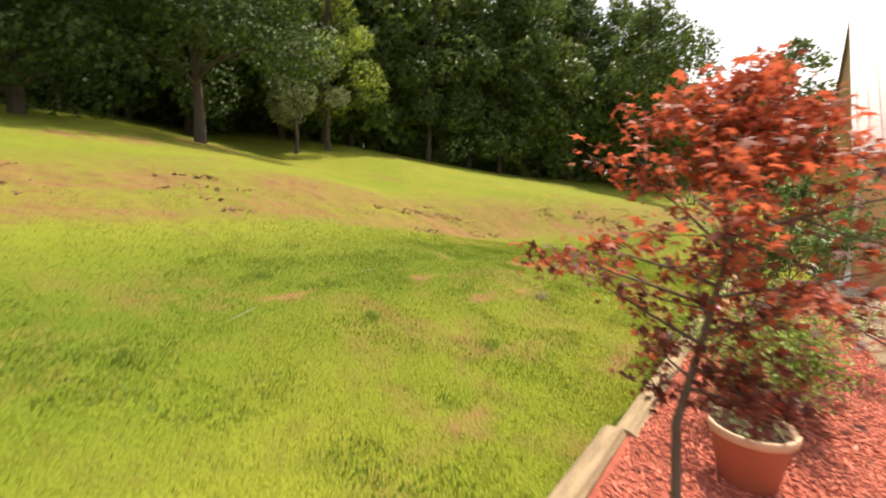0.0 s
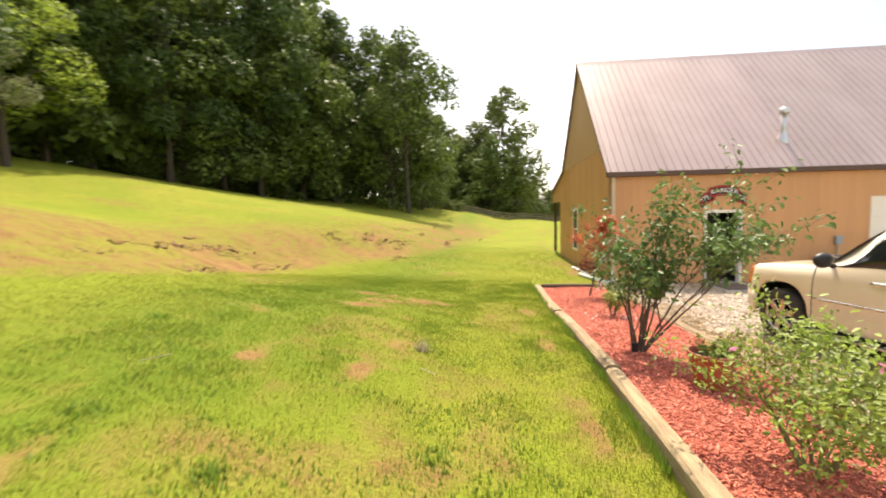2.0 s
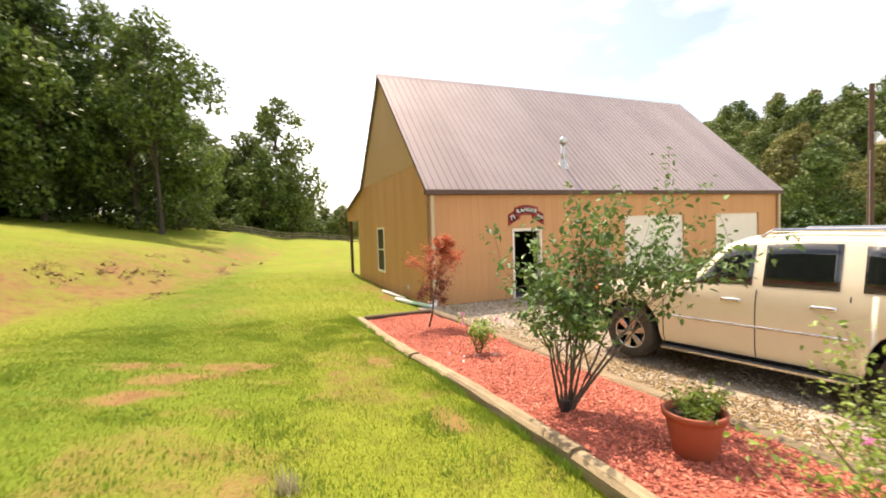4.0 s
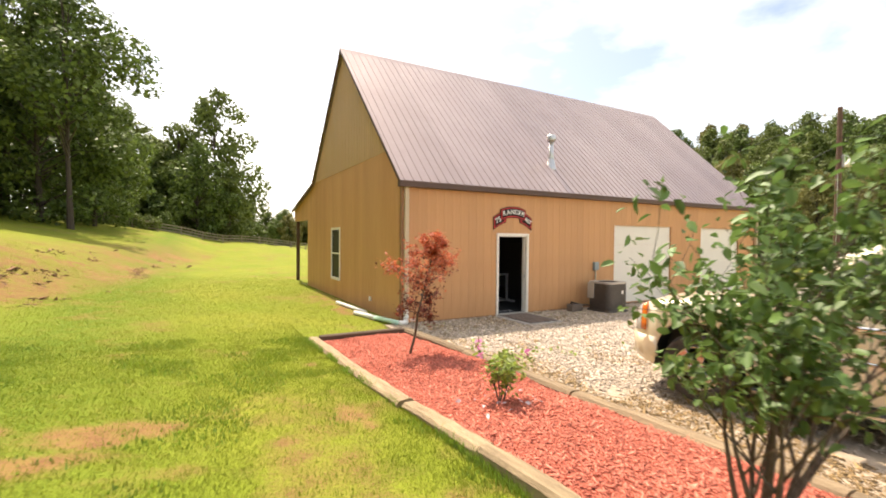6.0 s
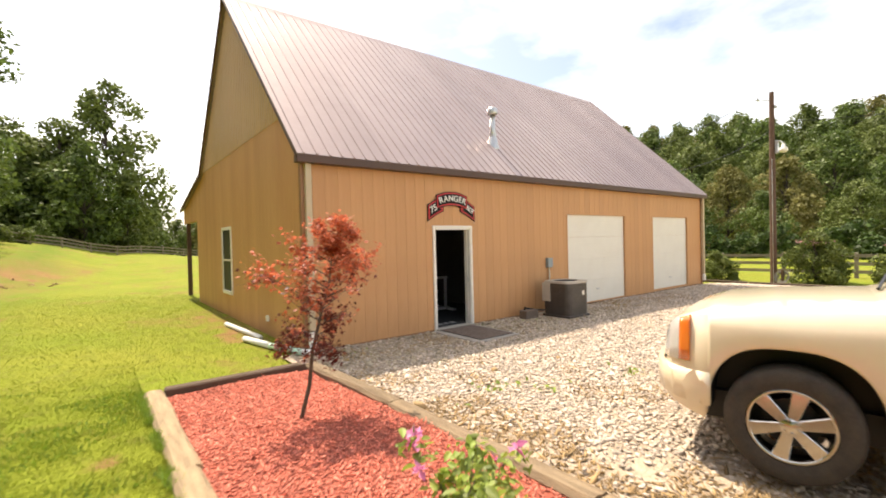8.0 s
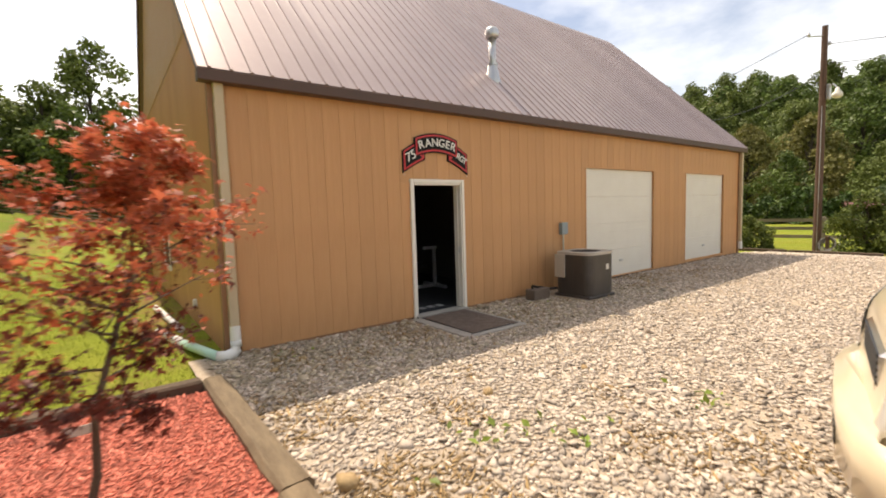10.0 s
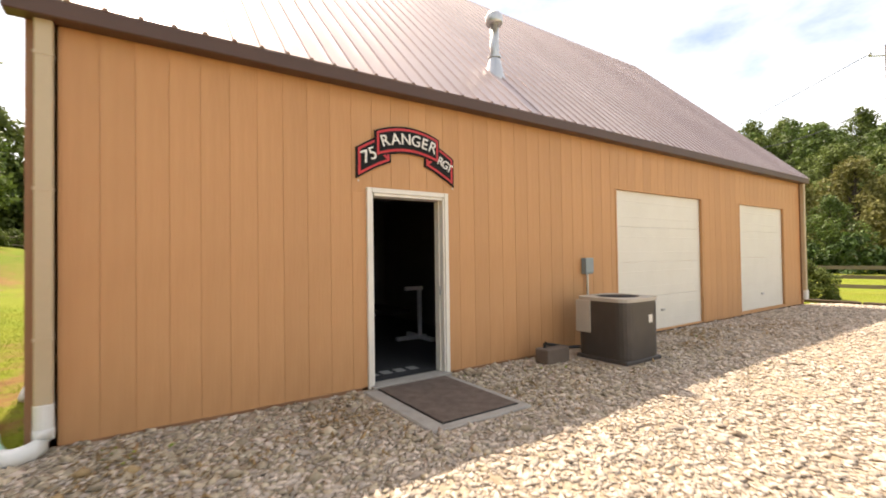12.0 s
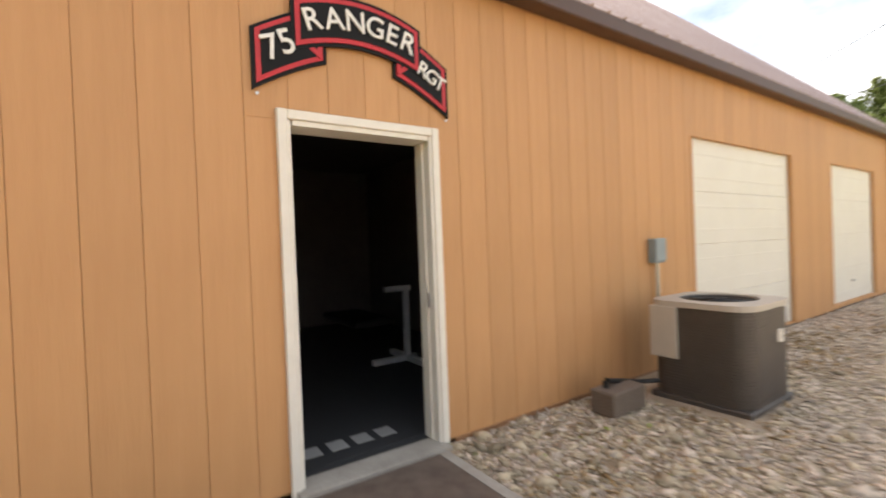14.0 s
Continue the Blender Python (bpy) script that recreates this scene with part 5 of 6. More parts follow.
def maple(name, at, tall, spread, trunk_r, label, seed, red, leaf, per, low, lean=(0.0, 0.0), tone="maple_red"):
    """A young maple: a leader with tiers of fine side branches and palmate leaves."""
    r = random.Random(seed)
    z = float(bed_height(np.array((at[0],)), np.array((at[1],)))[0])
    t = thing(name, (at[0], at[1], z), label, "tree", "red maples")
    out, tips = [], []
    stem = [Vector((0.03 * math.sin(2.1 * k) + lean[0] * k / 6, 0.03 * math.cos(1.7 * k) + lean[1] * k / 6, tall * 0.93 * k / 6)) for k in range(7)]
    stem[0] = Vector((0, 0, -0.06))
    out.append((stem, [trunk_r * (1 - 0.14 * k) for k in range(7)]))
    n = 26
    for k in range(n):
        f = k / (n - 1)
        h = tall * (low + (0.93 - low) * f)
        start = stem[min(5, int(h / (tall * 0.93) * 6))].lerp(stem[min(6, int(h / (tall * 0.93) * 6) + 1)], (h / (tall * 0.93) * 6) % 1)
        a = 2.4 * k + r.uniform(-0.3, 0.3)
        reach = spread * (0.42 + 0.58 * math.sin(math.pi * min(1, f * 1.25))) * (1 - 0.45 * f ** 2) * r.uniform(0.75, 1.1)
        grow(r, start, (math.cos(a), math.sin(a), 0.25 + 0.5 * f), reach * 0.72, trunk_r * 0.33, 1, out, tips, 0.55, 0.02, 5, 0.13, (3, 5))
    part("trunk", limbs(out[:1], 10), BARK, t)
    tagged(part("branchwork", limbs(out[1:], 5), BARK, t), kind="stuff")
    pts = fan_points(tips, per, 0.038, seed)
    # by height: upper leaves get the lit colour, lower ones the shaded colour
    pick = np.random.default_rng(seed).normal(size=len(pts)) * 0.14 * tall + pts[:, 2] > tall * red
    leaf_cloud(pts[pick], leaf, LEAF[tone], "sunlit_foliage", t, "red palmate leaves, brightened as the sunlit upper crown", 5, 0.35, seed)
    leaf_cloud(pts[~pick], leaf, LEAF["maple_shaded"], "shaded_foliage", t, "bronze palmate leaves, darkened as the shaded lower crown", 5, 0.35, seed + 1)
    return t


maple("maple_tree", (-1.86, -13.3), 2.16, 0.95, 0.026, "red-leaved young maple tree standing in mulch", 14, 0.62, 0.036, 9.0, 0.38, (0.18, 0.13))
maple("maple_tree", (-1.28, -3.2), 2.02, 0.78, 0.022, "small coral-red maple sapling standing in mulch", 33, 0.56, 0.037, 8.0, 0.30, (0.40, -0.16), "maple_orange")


tag_z = float(bed_height(np.array((-1.28,)), np.array((-3.2,)))[0])
nursery_tag = thing("plant_tag", (-1.27, -3.225, tag_z + 0.55), "small white nursery tag tied to the sapling", "tag")
part("tag_strip", boxed(-0.01, 0.085, -0.006, 0.0, -0.03, 0.012), TRIM_WHITE, nursery_tag)
part("tie", lathe(bmesh.new(), [(0.016, -0.004), (0.021, 0.0), (0.016, 0.004)], 10, at=(-0.01, 0.025, 0.0)), TRIM_WHITE, nursery_tag)


def plant_pot(at, label, seed, wilted):
    z = float(bed_height(np.array((at[0],)), np.array((at[1],)))[0]) - 0.015
    t = thing("plant_pot", (at[0], at[1], z), label, "plant pot", "clay pots")
    H = 0.36
    part("pot_body", lathe(bmesh.new(), [(0.0, 0.0), (0.14, 0.0), (0.15, 0.012), (0.207, H - 0.055), (0.207, H - 0.050)], 36), TERRACOTTA, t, "", True)
    part("pot_rim", lathe(bmesh.new(), [(0.205, H - 0.052), (0.224, H - 0.050), (0.230, H - 0.02), (0.230, H - 0.002), (0.222, H + 0.004), (0.206, H), (0.198, H - 0.06)], 36), TERRACOTTA if not wilted else POT_RIM, t, "rolled clay rim", True)
    bm = bmesh.new()
    bmesh.ops.create_circle(bm, cap_ends=True, radius=0.203, segments=28, matrix=Matrix.Translation((0, 0, H - 0.06)))
    part("soil", bm, SOIL, t, "dark potting soil")
    r = random.Random(seed)
    out, tips = [], []
    for k in range(14):
        a, q = r.uniform(0, 6.28), r.uniform(0, 0.14)
        grow(r, (q * math.cos(a), q * math.sin(a), H - 0.07), (0.7 * math.cos(a), 0.7 * math.sin(a), 1), r.uniform(0.06, 0.14) if wilted else r.uniform(0.12, 0.24), 0.004, 1, out, tips, 0.5, 0.2, 4, 0.15, (2, 3))
    part("plant_stem", limbs(out, 4), STEM_GREEN, t)
    leaf_cloud(fan_points(tips, 2.2 if wilted else 4.0, 0.02, seed), 0.038, LEAF["grey" if wilted else "rose"], "plant_foliage", t, seed=seed)
    return t


plant_pot((-1.57, -12.2), "terracotta pot with a pale rim and wilted plant", 61, True)
plant_pot((-1.42, -9.50), "terracotta pot holding a small leafy green plant", 62, False)

# ---------------------------------------------------------------- trees


def crown_points(r, blobs, n):
    """Places on the outer part of many leafy clumps."""
    w = np.array([b[3] ** 2 for b in blobs])
    k = r.choice(len(blobs), n, p=w / w.sum())
    d = r.normal(size=(n, 3))
    d /= np.linalg.norm(d, axis=1)[:, None]
    q = r.uniform(0.55, 1.08, n) ** 0.6
    b = np.array(blobs)
    return b[k, :3] + d * (b[k, 3] * q)[:, None] * np.array((1, 1, 0.8)), d


def tree(name, tall, wide, low, leaf, n, mat_, seed, label, group, trunk=0.22, clumps=26, bark=BARK_DARK, single=False):
    """A tapered trunk with limbs and a crown of many small leaves in uneven clumps, standing at the origin."""
    r = random.Random(seed)
    g = np.random.default_rng(seed)
    t = thing(name, (0, 0, 0), label, "tree", group)
    lean = Vector((r.uniform(-0.04, 0.04), r.uniform(-0.04, 0.04), 1))
    pts = [lean * (tall * 0.9 * k / 6) + Vector((r.uniform(-0.1, 0.1), r.uniform(-0.1, 0.1), 0)) * (k > 0) for k in range(7)]
    pts[0] = Vector((0, 0, -0.6))
    out = [(pts, [trunk * (1.25 if k == 0 else 1 - 0.14 * k) for k in range(7)])]
    blobs = []
    for c in range(clumps):
        f = (c + r.random()) / clumps
        zz = tall * (low + (0.97 - low) * f)
        prof = math.sin(math.pi * min(1, (0.18 + 0.82 * f)) ** 0.8) ** 0.7
        rad = wide * prof * r.uniform(0.25, 1.0)
        a = r.uniform(0, 6.283)
        c_ = Vector((rad * math.cos(a), rad * math.sin(a), zz))
        size = wide * r.uniform(0.20, 0.40) * (0.65 + 0.35 * prof)
        blobs.append((c_.x, c_.y, c_.z, size))
        s = lean * (zz * r.uniform(0.6, 0.85))
        mid = s.lerp(c_, 0.5) + Vector((0, 0, 0.12 * wide))
        out.append(([s, mid, c_], [trunk * 0.32, trunk * 0.18, trunk * 0.06]))
    part("trunk", limbs(out[:1], 9), bark, t)
    part("limbwork", limbs(out[1:], 5), bark, t)
    places, face = crown_points(g, blobs, n)
    leaf_cloud(places, leaf, mat_, "crown", t, "", droop=0.15, seed=seed, outward=face, single=single)
    return t


def stand(proto, places, rnd):
    """Copies of some trees at places (x, y, scale)."""
    for k, (x, y, s) in enumerate(places):
        o = proto[k % len(proto)]
        m = Matrix.Translation((x, y, ground_at(x, y) - 0.15)) @ Matrix.Rotation(rnd.uniform(0, 6.28), 4, "Z") @ Matrix.Diagonal((s, s, s * rnd.uniform(0.92, 1.12), 1))
        c = copy_thing(o, Matrix.Identity(4))
        c.matrix_basis = m
    for o in proto:
        for ch in o.children_recursive:
            bpy.data.objects.remove(ch)
        bpy.data.objects.remove(o)


rnd = random.Random(3)
WOODS = "woods on the hill"
EDGE = ((-47, -24), (-41, -9), (-36, 4), (-31, 16), (-26, 27), (-20, 40))


def along_edge(row, per, step):
    places = []
    for (xa, ya), (xb, yb) in zip(EDGE, EDGE[1:]):
        for k in range(per):
            f = (k + (row % 2) * 0.5) / per
            nx, ny_ = -(yb - ya), (xb - xa)
            ln = math.hypot(nx, ny_)
            off = row * step + rnd.uniform(-1.3, 1.3)
            places.append((xa + (xb - xa) * f + nx / ln * off + rnd.uniform(-1, 1), ya + (yb - ya) * f + ny_ / ln * off, rnd.uniform(0.88, 1.15)))
    return places


wood = [tree("tree", 19, 5.4, 0.10, 0.30, 12000, LEAF["forest"], 101, "tall dark green woodland tree on the bank", WOODS, clumps=48, single=True),
        tree("tree", 21, 5.0, 0.16, 0.30, 12000, LEAF["forest_shaded"], 102, "tall dark green woodland tree on the bank", WOODS, clumps=48, single=True),
        tree("tree", 17, 5.6, 0.05, 0.30, 12000, LEAF["forest"], 103, "broad dark green woodland tree on the bank", WOODS, clumps=48, single=True)]
stand(wood, along_edge(0, 4, 6) + [(-15.5, 40, 1.12), (-19, 45, 1.15), (-24, 47, 1.1), (-12.5, 44, 0.8)], rnd)
edge_tree = tree("tree", 20, 5.6, 0.40, 0.40, 6000, LEAF["forest"], 107, "leaning woodland edge tree with an open crown", "", clumps=30)
edge_tree.matrix_basis = Matrix.Translation((-12.8, 36.0, ground_at(-12.8, 36.0)))
deep = [tree("tree", 20, 6.2, 0.04, 0.85, 3200, LEAF["forest_shaded"], 104, "tall shaded tree deep in the woods", WOODS, clumps=34),
        tree("tree", 22, 6.0, 0.04, 0.85, 3200, LEAF["forest"], 105, "tall shaded tree deep in the woods", WOODS, clumps=34)]
stand(deep, along_edge(1, 4, 6) + along_edge(2, 4, 6.5) + [(-22, 54, 0.85), (-17, 60, 0.75), (-27, 56, 1.0), (-13, 52, 0.62)], rnd)

lead = tree("tree", 16, 6.0, 0.20, 0.19, 24000, LEAF["forest_shaded"], 111, "spreading shade tree with a bare trunk on the lawn", "", trunk=0.27, clumps=54, single=True)
lead.matrix_basis = Matrix.Translation((-25.8, -3.6, ground_at(-25.8, -3.6)))
shade = tree("tree", 18, 6.5, 0.0, 0.24, 20000, LEAF["forest_shaded"], 115, "broad shade tree on the bank", "", trunk=0.3, clumps=54, single=True)
shade.matrix_basis = Matrix.Translation((-29.0, -10.0, ground_at(-29.0, -10.0)))
small = tree("tree", 7.4, 3.1, 0.28, 0.17, 8000, LEAF["grey"], 112, "small silvery-green tree at the wood's edge", "", trunk=0.14, clumps=18)
small.matrix_basis = Matrix.Translation((-27.5, 3.4, ground_at(-27.5, 3.4)))
limeo = tree("tree", 13, 4.0, 0.25, 0.20, 9500, LEAF["lime"], 113, "bright lime-green tree at the wood's edge", "", trunk=0.2, clumps=26)
limeo.matrix_basis = Matrix.Translation((-28.5, 6.9, ground_at(-28.5, 6.9)))

# undergrowth along the wood's edge
brush = [tree("bush", 3.4, 2.3, 0.02, 0.26, 1700, LEAF["forest"], 121, "dense green undergrowth at the wood's edge", "undergrowth", trunk=0.05, clumps=14),
         tree("bush", 2.4, 2.0, 0.02, 0.24, 1400, LEAF["olive"], 122, "dense green undergrowth at the wood's edge", "undergrowth", trunk=0.05, clumps=14)]
places = []
for (xa, ya), (xb, yb) in zip(EDGE, EDGE[1:]):
    for k in range(11):
        f = (k + rnd.random()) / 11
        places.append((xa + (xb - xa) * f - rnd.uniform(0.5, 6), ya + (yb - ya) * f + rnd.uniform(0, 2), rnd.uniform(0.6, 1.2)))
for k in range(14):
    f = k / 13
    places.append((-17.5 + 10 * f + rnd.uniform(-1, 1), 43 + 17 * f + rnd.uniform(-1.5, 1.5), rnd.uniform(0.5, 0.9)))
stand(brush, places, rnd)

# far clump beyond the lawn
far = [tree("tree", 21, 5.6, 0.06, 0.55, 6500, LEAF["olive"], 131, "tall green tree beyond the lawn's end", "trees beyond the lawn", clumps=44),
       tree("tree", 13, 5.4, 0.02, 0.52, 5600, LEAF["olive"], 132, "broad green tree beyond the lawn's end", "trees beyond the lawn", clumps=36),
       tree("tree", 12, 4.8, 0.02, 0.46, 6000, LEAF["forest"], 133, "dark cedar-like tree beyond the lawn's end", "trees beyond the lawn", clumps=40)]
stand(far, [(-0.8, 75, 1.17), (-6.5, 74, 1.25), (-3.8, 67, 1.12), (0.8, 71, 0.55), (-10, 76, 1.2), (-8.5, 72, 1.05), (-16, 76, 0.75), (-14, 72, 1.2), (-12.5, 70, 0.95), (1.5, 84, 0.62)], rnd)

# wooded ridge east and north-east of the building, in tiers
RIDGE = "ridge trees"
TONES = (("olive", "leafy tree on the far wooded ridge"), ("forest", "dark green tree on the far wooded ridge"), ("olive", "leafy tree on the far wooded ridge"),
         ("golden", "yellowing tree on the far wooded ridge"), ("forest", "dark green tree on the far wooded ridge"), ("olive", "leafy tree on the far wooded ridge"))


def ridge_rows(rows):
    found = []
    for row in rows:
        along = 47 + 8.6 * row
        a = -0.10
        while a < 0.86:
            reach = along / (0.9 * math.cos(a) + 0.35 * math.sin(a)) + rnd.uniform(-3, 3)
            found.append((reach * math.cos(a), reach * math.sin(a), rnd.uniform(0.72, 1.12) * (0.8 if row == 0 else 1.0)))
            a += rnd.uniform(5.2, 8.2) / reach
    rnd.shuffle(found)
    return found


near_ridge = [tree("tree", 11, 4.6, 0.02, 0.30, 9000, LEAF[tone], 141 + k, text, RIDGE, clumps=58, single=True) for k, (tone, text) in enumerate(TONES)]
stand(near_ridge, ridge_rows(range(0, 4)), rnd)
far_ridge = [tree("tree", 11, 4.8, 0.02, 0.42, 5200, LEAF[tone], 161 + k, text, RIDGE, clumps=44, single=True) for k, (tone, text) in enumerate(TONES)]
places = ridge_rows(range(4, 10))
for k in range(22):
    places.append((-24 + 2.7 * k + rnd.uniform(-1.5, 1.5), 122 + rnd.uniform(-6, 12), rnd.uniform(0.75, 1.05)))
for k in range(9):
    places.append((4 + 12 * k + rnd.uniform(-3, 3), 118 - 4 * k, rnd.uniform(0.7, 0.9)))
stand(far_ridge, places, rnd)
# dark scrub leaves stand in for the shade under the ridge trees
scrub = [tree("bush", 3.2, 2.4, 0.02, 0.30, 1500, LEAF["forest_shaded"], 145, "scrub along the foot of the ridge, leaves darkened as shade", "ridge scrub", trunk=0.05, clumps=14, single=True)]
stand(scrub, [(45 - 0.38 * y + rnd.uniform(-1.5, 1.5), y, rnd.uniform(0.7, 1.15)) for y in (-26 + 2.6 * k for k in range(28))], rnd)

# ---------------------------------------------------------------- yard beyond the building
edge_z = ground_at(18.4, -4) + 0.05
for k in range(4):
    y = 2.0 - 2.5 * k
    bm = boxed(18.35, 18.5, y - 2.45, y, edge_z - 0.15, edge_z + 0.06, bevel=0.02)
    tagged(bm_object("landscape_timber", bm, TIMBER_DARK), "dark timber along the gravel's edge", "timber", "yard edging")
pz0 = ground_at(19.8, -0.95)
pole = thing("utility_pole", (19.8, -0.95, pz0), "brown wooden utility pole with a yard lamp and wires", "utility pole")
part("pole_shaft", tube(bmesh.new(), [(0, 0, -0.5), (0.02, 0, 4), (0.03, 0, 8.0)], [0.13, 0.115, 0.09], 12), POLE_WOOD, pole)
part("pole_pin", tube(bmesh.new(), [(-0.55, 0.35, 7.62), (0.12, -0.05, 7.66)], 0.02, 6), GALV, pole)
part("insulator", lathe(bmesh.new(), [(0.0, 0), (0.05, 0.0), (0.06, 0.06), (0.03, 0.13), (0, 0.14)], 10, at=(-0.52, 0.33, 7.62)), GALV, pole)
part("insulator", lathe(bmesh.new(), [(0.0, 0), (0.05, 0.0), (0.06, 0.06), (0.03, 0.13), (0, 0.14)], 10, at=(0.03, -0.14, 7.3)), GALV, pole)
part("transformer_box", boxed(-0.07, 0.07, -0.24, -0.11, 5.4, 5.95, bevel=0.03), GALV, pole)
lampa = part("lamp_arm", tube(bmesh.new(), [(0, -0.1, 5.75), (-0.15, -0.32, 5.9), (-0.25, -0.45, 5.75)], 0.022, 8), GALV, pole)
part("lamp_head", lathe(bmesh.new(), [(0.0, 0.24), (0.06, 0.22), (0.07, 0.12), (0.15, 0.04), (0.16, -0.06), (0.10, -0.12), (0.0, -0.14)], 16, at=(-0.27, -0.47, 5.5)), TRIM_WHITE, pole, "white yard lamp", True)
part("meter_conduit", tube(bmesh.new(), [(-0.135, -0.03, 0.0), (-0.135, -0.03, 5.2)], 0.012, 6), GALV, pole)


def wire(a, b, sag, r=0.012):
    a, b = Vector(a), Vector(b)
    pts = [a.lerp(b, k / 14) - Vector((0, 0, 4 * sag * (k / 14) * (1 - k / 14))) for k in range(15)]
    return tagged(bm_object("power_line", tube(bmesh.new(), pts, r, 5), BLACK), "thin black overhead power line", "wire", "power lines")


ptop = Vector((19.83, -0.95, pz0))
wire(ptop + Vector((-0.52, 0.33, 7.7)), (60, 40, 12), 0.8)
wire(ptop + Vector((0.03, -0.14, 7.35)), (48, -42, 11), 1.0)
wire(ptop + Vector((0.03, 0.0, 6.7)), (48, -44, 9.6), 1.0)
wire(ptop + Vector((0.0, 0.05, 6.4)), (LEN - 0.2, 1.0, EAVE + 0.9), 0.25)


def fence(ax_, ay_, bx_, by_, n, label):
    f = thing("fence", (ax_, ay_, ground_at(ax_, ay_)), label, "fence")
    base = Vector((ax_, ay_, ground_at(ax_, ay_)))
    pts = [Vector((ax_ + (bx_ - ax_) * k / n, ay_ + (by_ - ay_) * k / n, 0)) for k in range(n + 1)]
    for p in pts:
        p.z = ground_at(p.x, p.y)
    for p in pts:
        q = p - base
        part("post", boxed(q.x - 0.07, q.x + 0.07, q.y - 0.07, q.y + 0.07, q.z - 0.3, q.z + 1.14, bevel=0.012), FENCE_WOOD, f)
    for p, q in zip(pts, pts[1:]):
        a, b = p - base, q - base
        d = (b - a)
        s = Vector((-d.y, d.x, 0)).normalized() * 0.02
        for h in (0.28, 0.64, 1.0):
            bm = bmesh.new()
            vs = [bm.verts.new(v + o + Vector((0, 0, h + e)) - s.normalized() * 0.09) for v in (a, b) for o in (-s, s) for e in (-0.07, 0.07)]
            for idx in ((0, 1, 3, 2), (4, 6, 7, 5), (0, 4, 5, 1), (2, 3, 7, 6), (1, 5, 7, 3), (0, 2, 6, 4)):
                bm.faces.new([vs[i] for i in idx])
            bmesh.ops.recalc_face_normals(bm, faces=bm.faces[:])
            part("rail", bm, FENCE_WOOD, f)
    return f


fence(22.2, 10.0, 27.0, -26.0, 14, "dark weathered three-rail wooden fence")
fence(-15.5, 52.0, 14.0, 66.0, 12, "dark weathered three-rail wooden fence")
bushes = [tree("bush", 1.45, 0.85, 0.04, 0.085, 6400, LEAF["olive"], 151, "rounded green bush beside the pole", "yard bushes", trunk=0.03, clumps=34)]
stand(bushes, [(19.9, 1.3, 1.05), (20.4, -2.15, 1.38), (20.6, -4.9, 1.25)], rnd)
for bx, by, high in ((20.4, -2.15, 1.95), (20.6, -4.9, 1.78)):
    hd = np.random.default_rng(int(-by * 100))
    a = hd.uniform(0, 6.283, 90)
    q = hd.uniform(0, 0.75, 90)
    top_ = np.column_stack([bx + q * np.cos(a), by + q * np.sin(a), ground_at(bx, by) + high - 0.45 * q + hd.normal(0, 0.06, 90)])
    tagged(leaf_cloud(top_, 0.10, LEAF["pink_dull"], "blossom_heads", None, seed=171), "dusty pink blossom heads on the yard bush", "blossoms", kind="stuff")
HOSE = material("weathered grey hose", (0.21, 0.20, 0.185), 0.6, second=(0.13, 0.12, 0.11), scale=7)
coil = thing("garden_hose", (19.55, -1.30, ground_at(19.55, -1.3)), "grey garden hose coiled beside the pole", "hose")
for k in range(4):
    r0, tilt = 0.25 - 0.03 * k, 0.10 * k
    ring = [(0.06 * k + 0.10 * math.sin(q + tilt), r0 * math.cos(q), 0.27 + r0 * math.sin(q)) for q in (2 * math.pi * j / 24 for j in range(25))]
    part("loop", tube(bmesh.new(), ring, 0.018, 7, False), HOSE, coil)
part("hose_hanger", boxed(0.02, 0.16, -0.05, 0.05, -0.02, 0.56, bevel=0.01), POLE_WOOD, coil, "short wooden hanger stake")
bare_b = thing("bare_sapling", (19.9, -1.55, ground_at(19.9, -1.55)), "small bare grey sapling near the pole", "sapling")
out, tips = [], []
r_ = random.Random(4)
for k in range(4):
    grow(r_, (0, 0, -0.1), (r_.uniform(-.4, .4), r_.uniform(-.4, .4), 1), 0.5, 0.02, 1, out, tips, 0.5, 0.3, 5, 0.1, (2, 3))
part("branchwork", limbs(out, 6), GALV, bare_b)

# ---------------------------------------------------------------- small pieces, last
# siding boards
BOARD = 0.2345
front_cache = {}


def board(name, x0, x1, z0, z1, parent):
    key = (round(x1 - x0, 3), round(z1 - z0, 3))
    if key not in front_cache:
        bm = boxed(0, x1 - x0 - 0.004, -0.0, 0.0045, 0, z1 - z0, bevel=0.0016)
        me_ = bpy.data.meshes.new(name)
        bm.to_mesh(me_)
        bm.free()
        me_.materials.append(SIDING)
        front_cache[key] = me_
    ob = new(name, front_cache[key])
    ob.parent = parent
    ob.location = (x0 + 0.002, 0, z0)
    return ob


gaps = [(DOOR[0], DOOR[1], DOOR[2])] + [(g0, g1, gz1) for g0, g1, gz0, gz1 in GARAGES]
x = 0.0
while x < LEN - 0.03:
    x1 = min(x + (BOARD if x else 0.175), LEN)
    cut = [g for g in gaps if g[0] < x1 - 0.01 and g[1] > x + 0.01]
    low = cut[0][2] if cut else -0.10
    board("siding_board", x, x1, low, EAVE - 0.2, wall_front)
    for g0, g1, top_z in cut:
        if g0 - x > 0.015:
            board("siding_board", x, g0, -0.10, top_z, wall_front)
        if x1 - g1 > 0.015:
            board("siding_board", g1, x1, -0.10, top_z, wall_front)
    x = x1
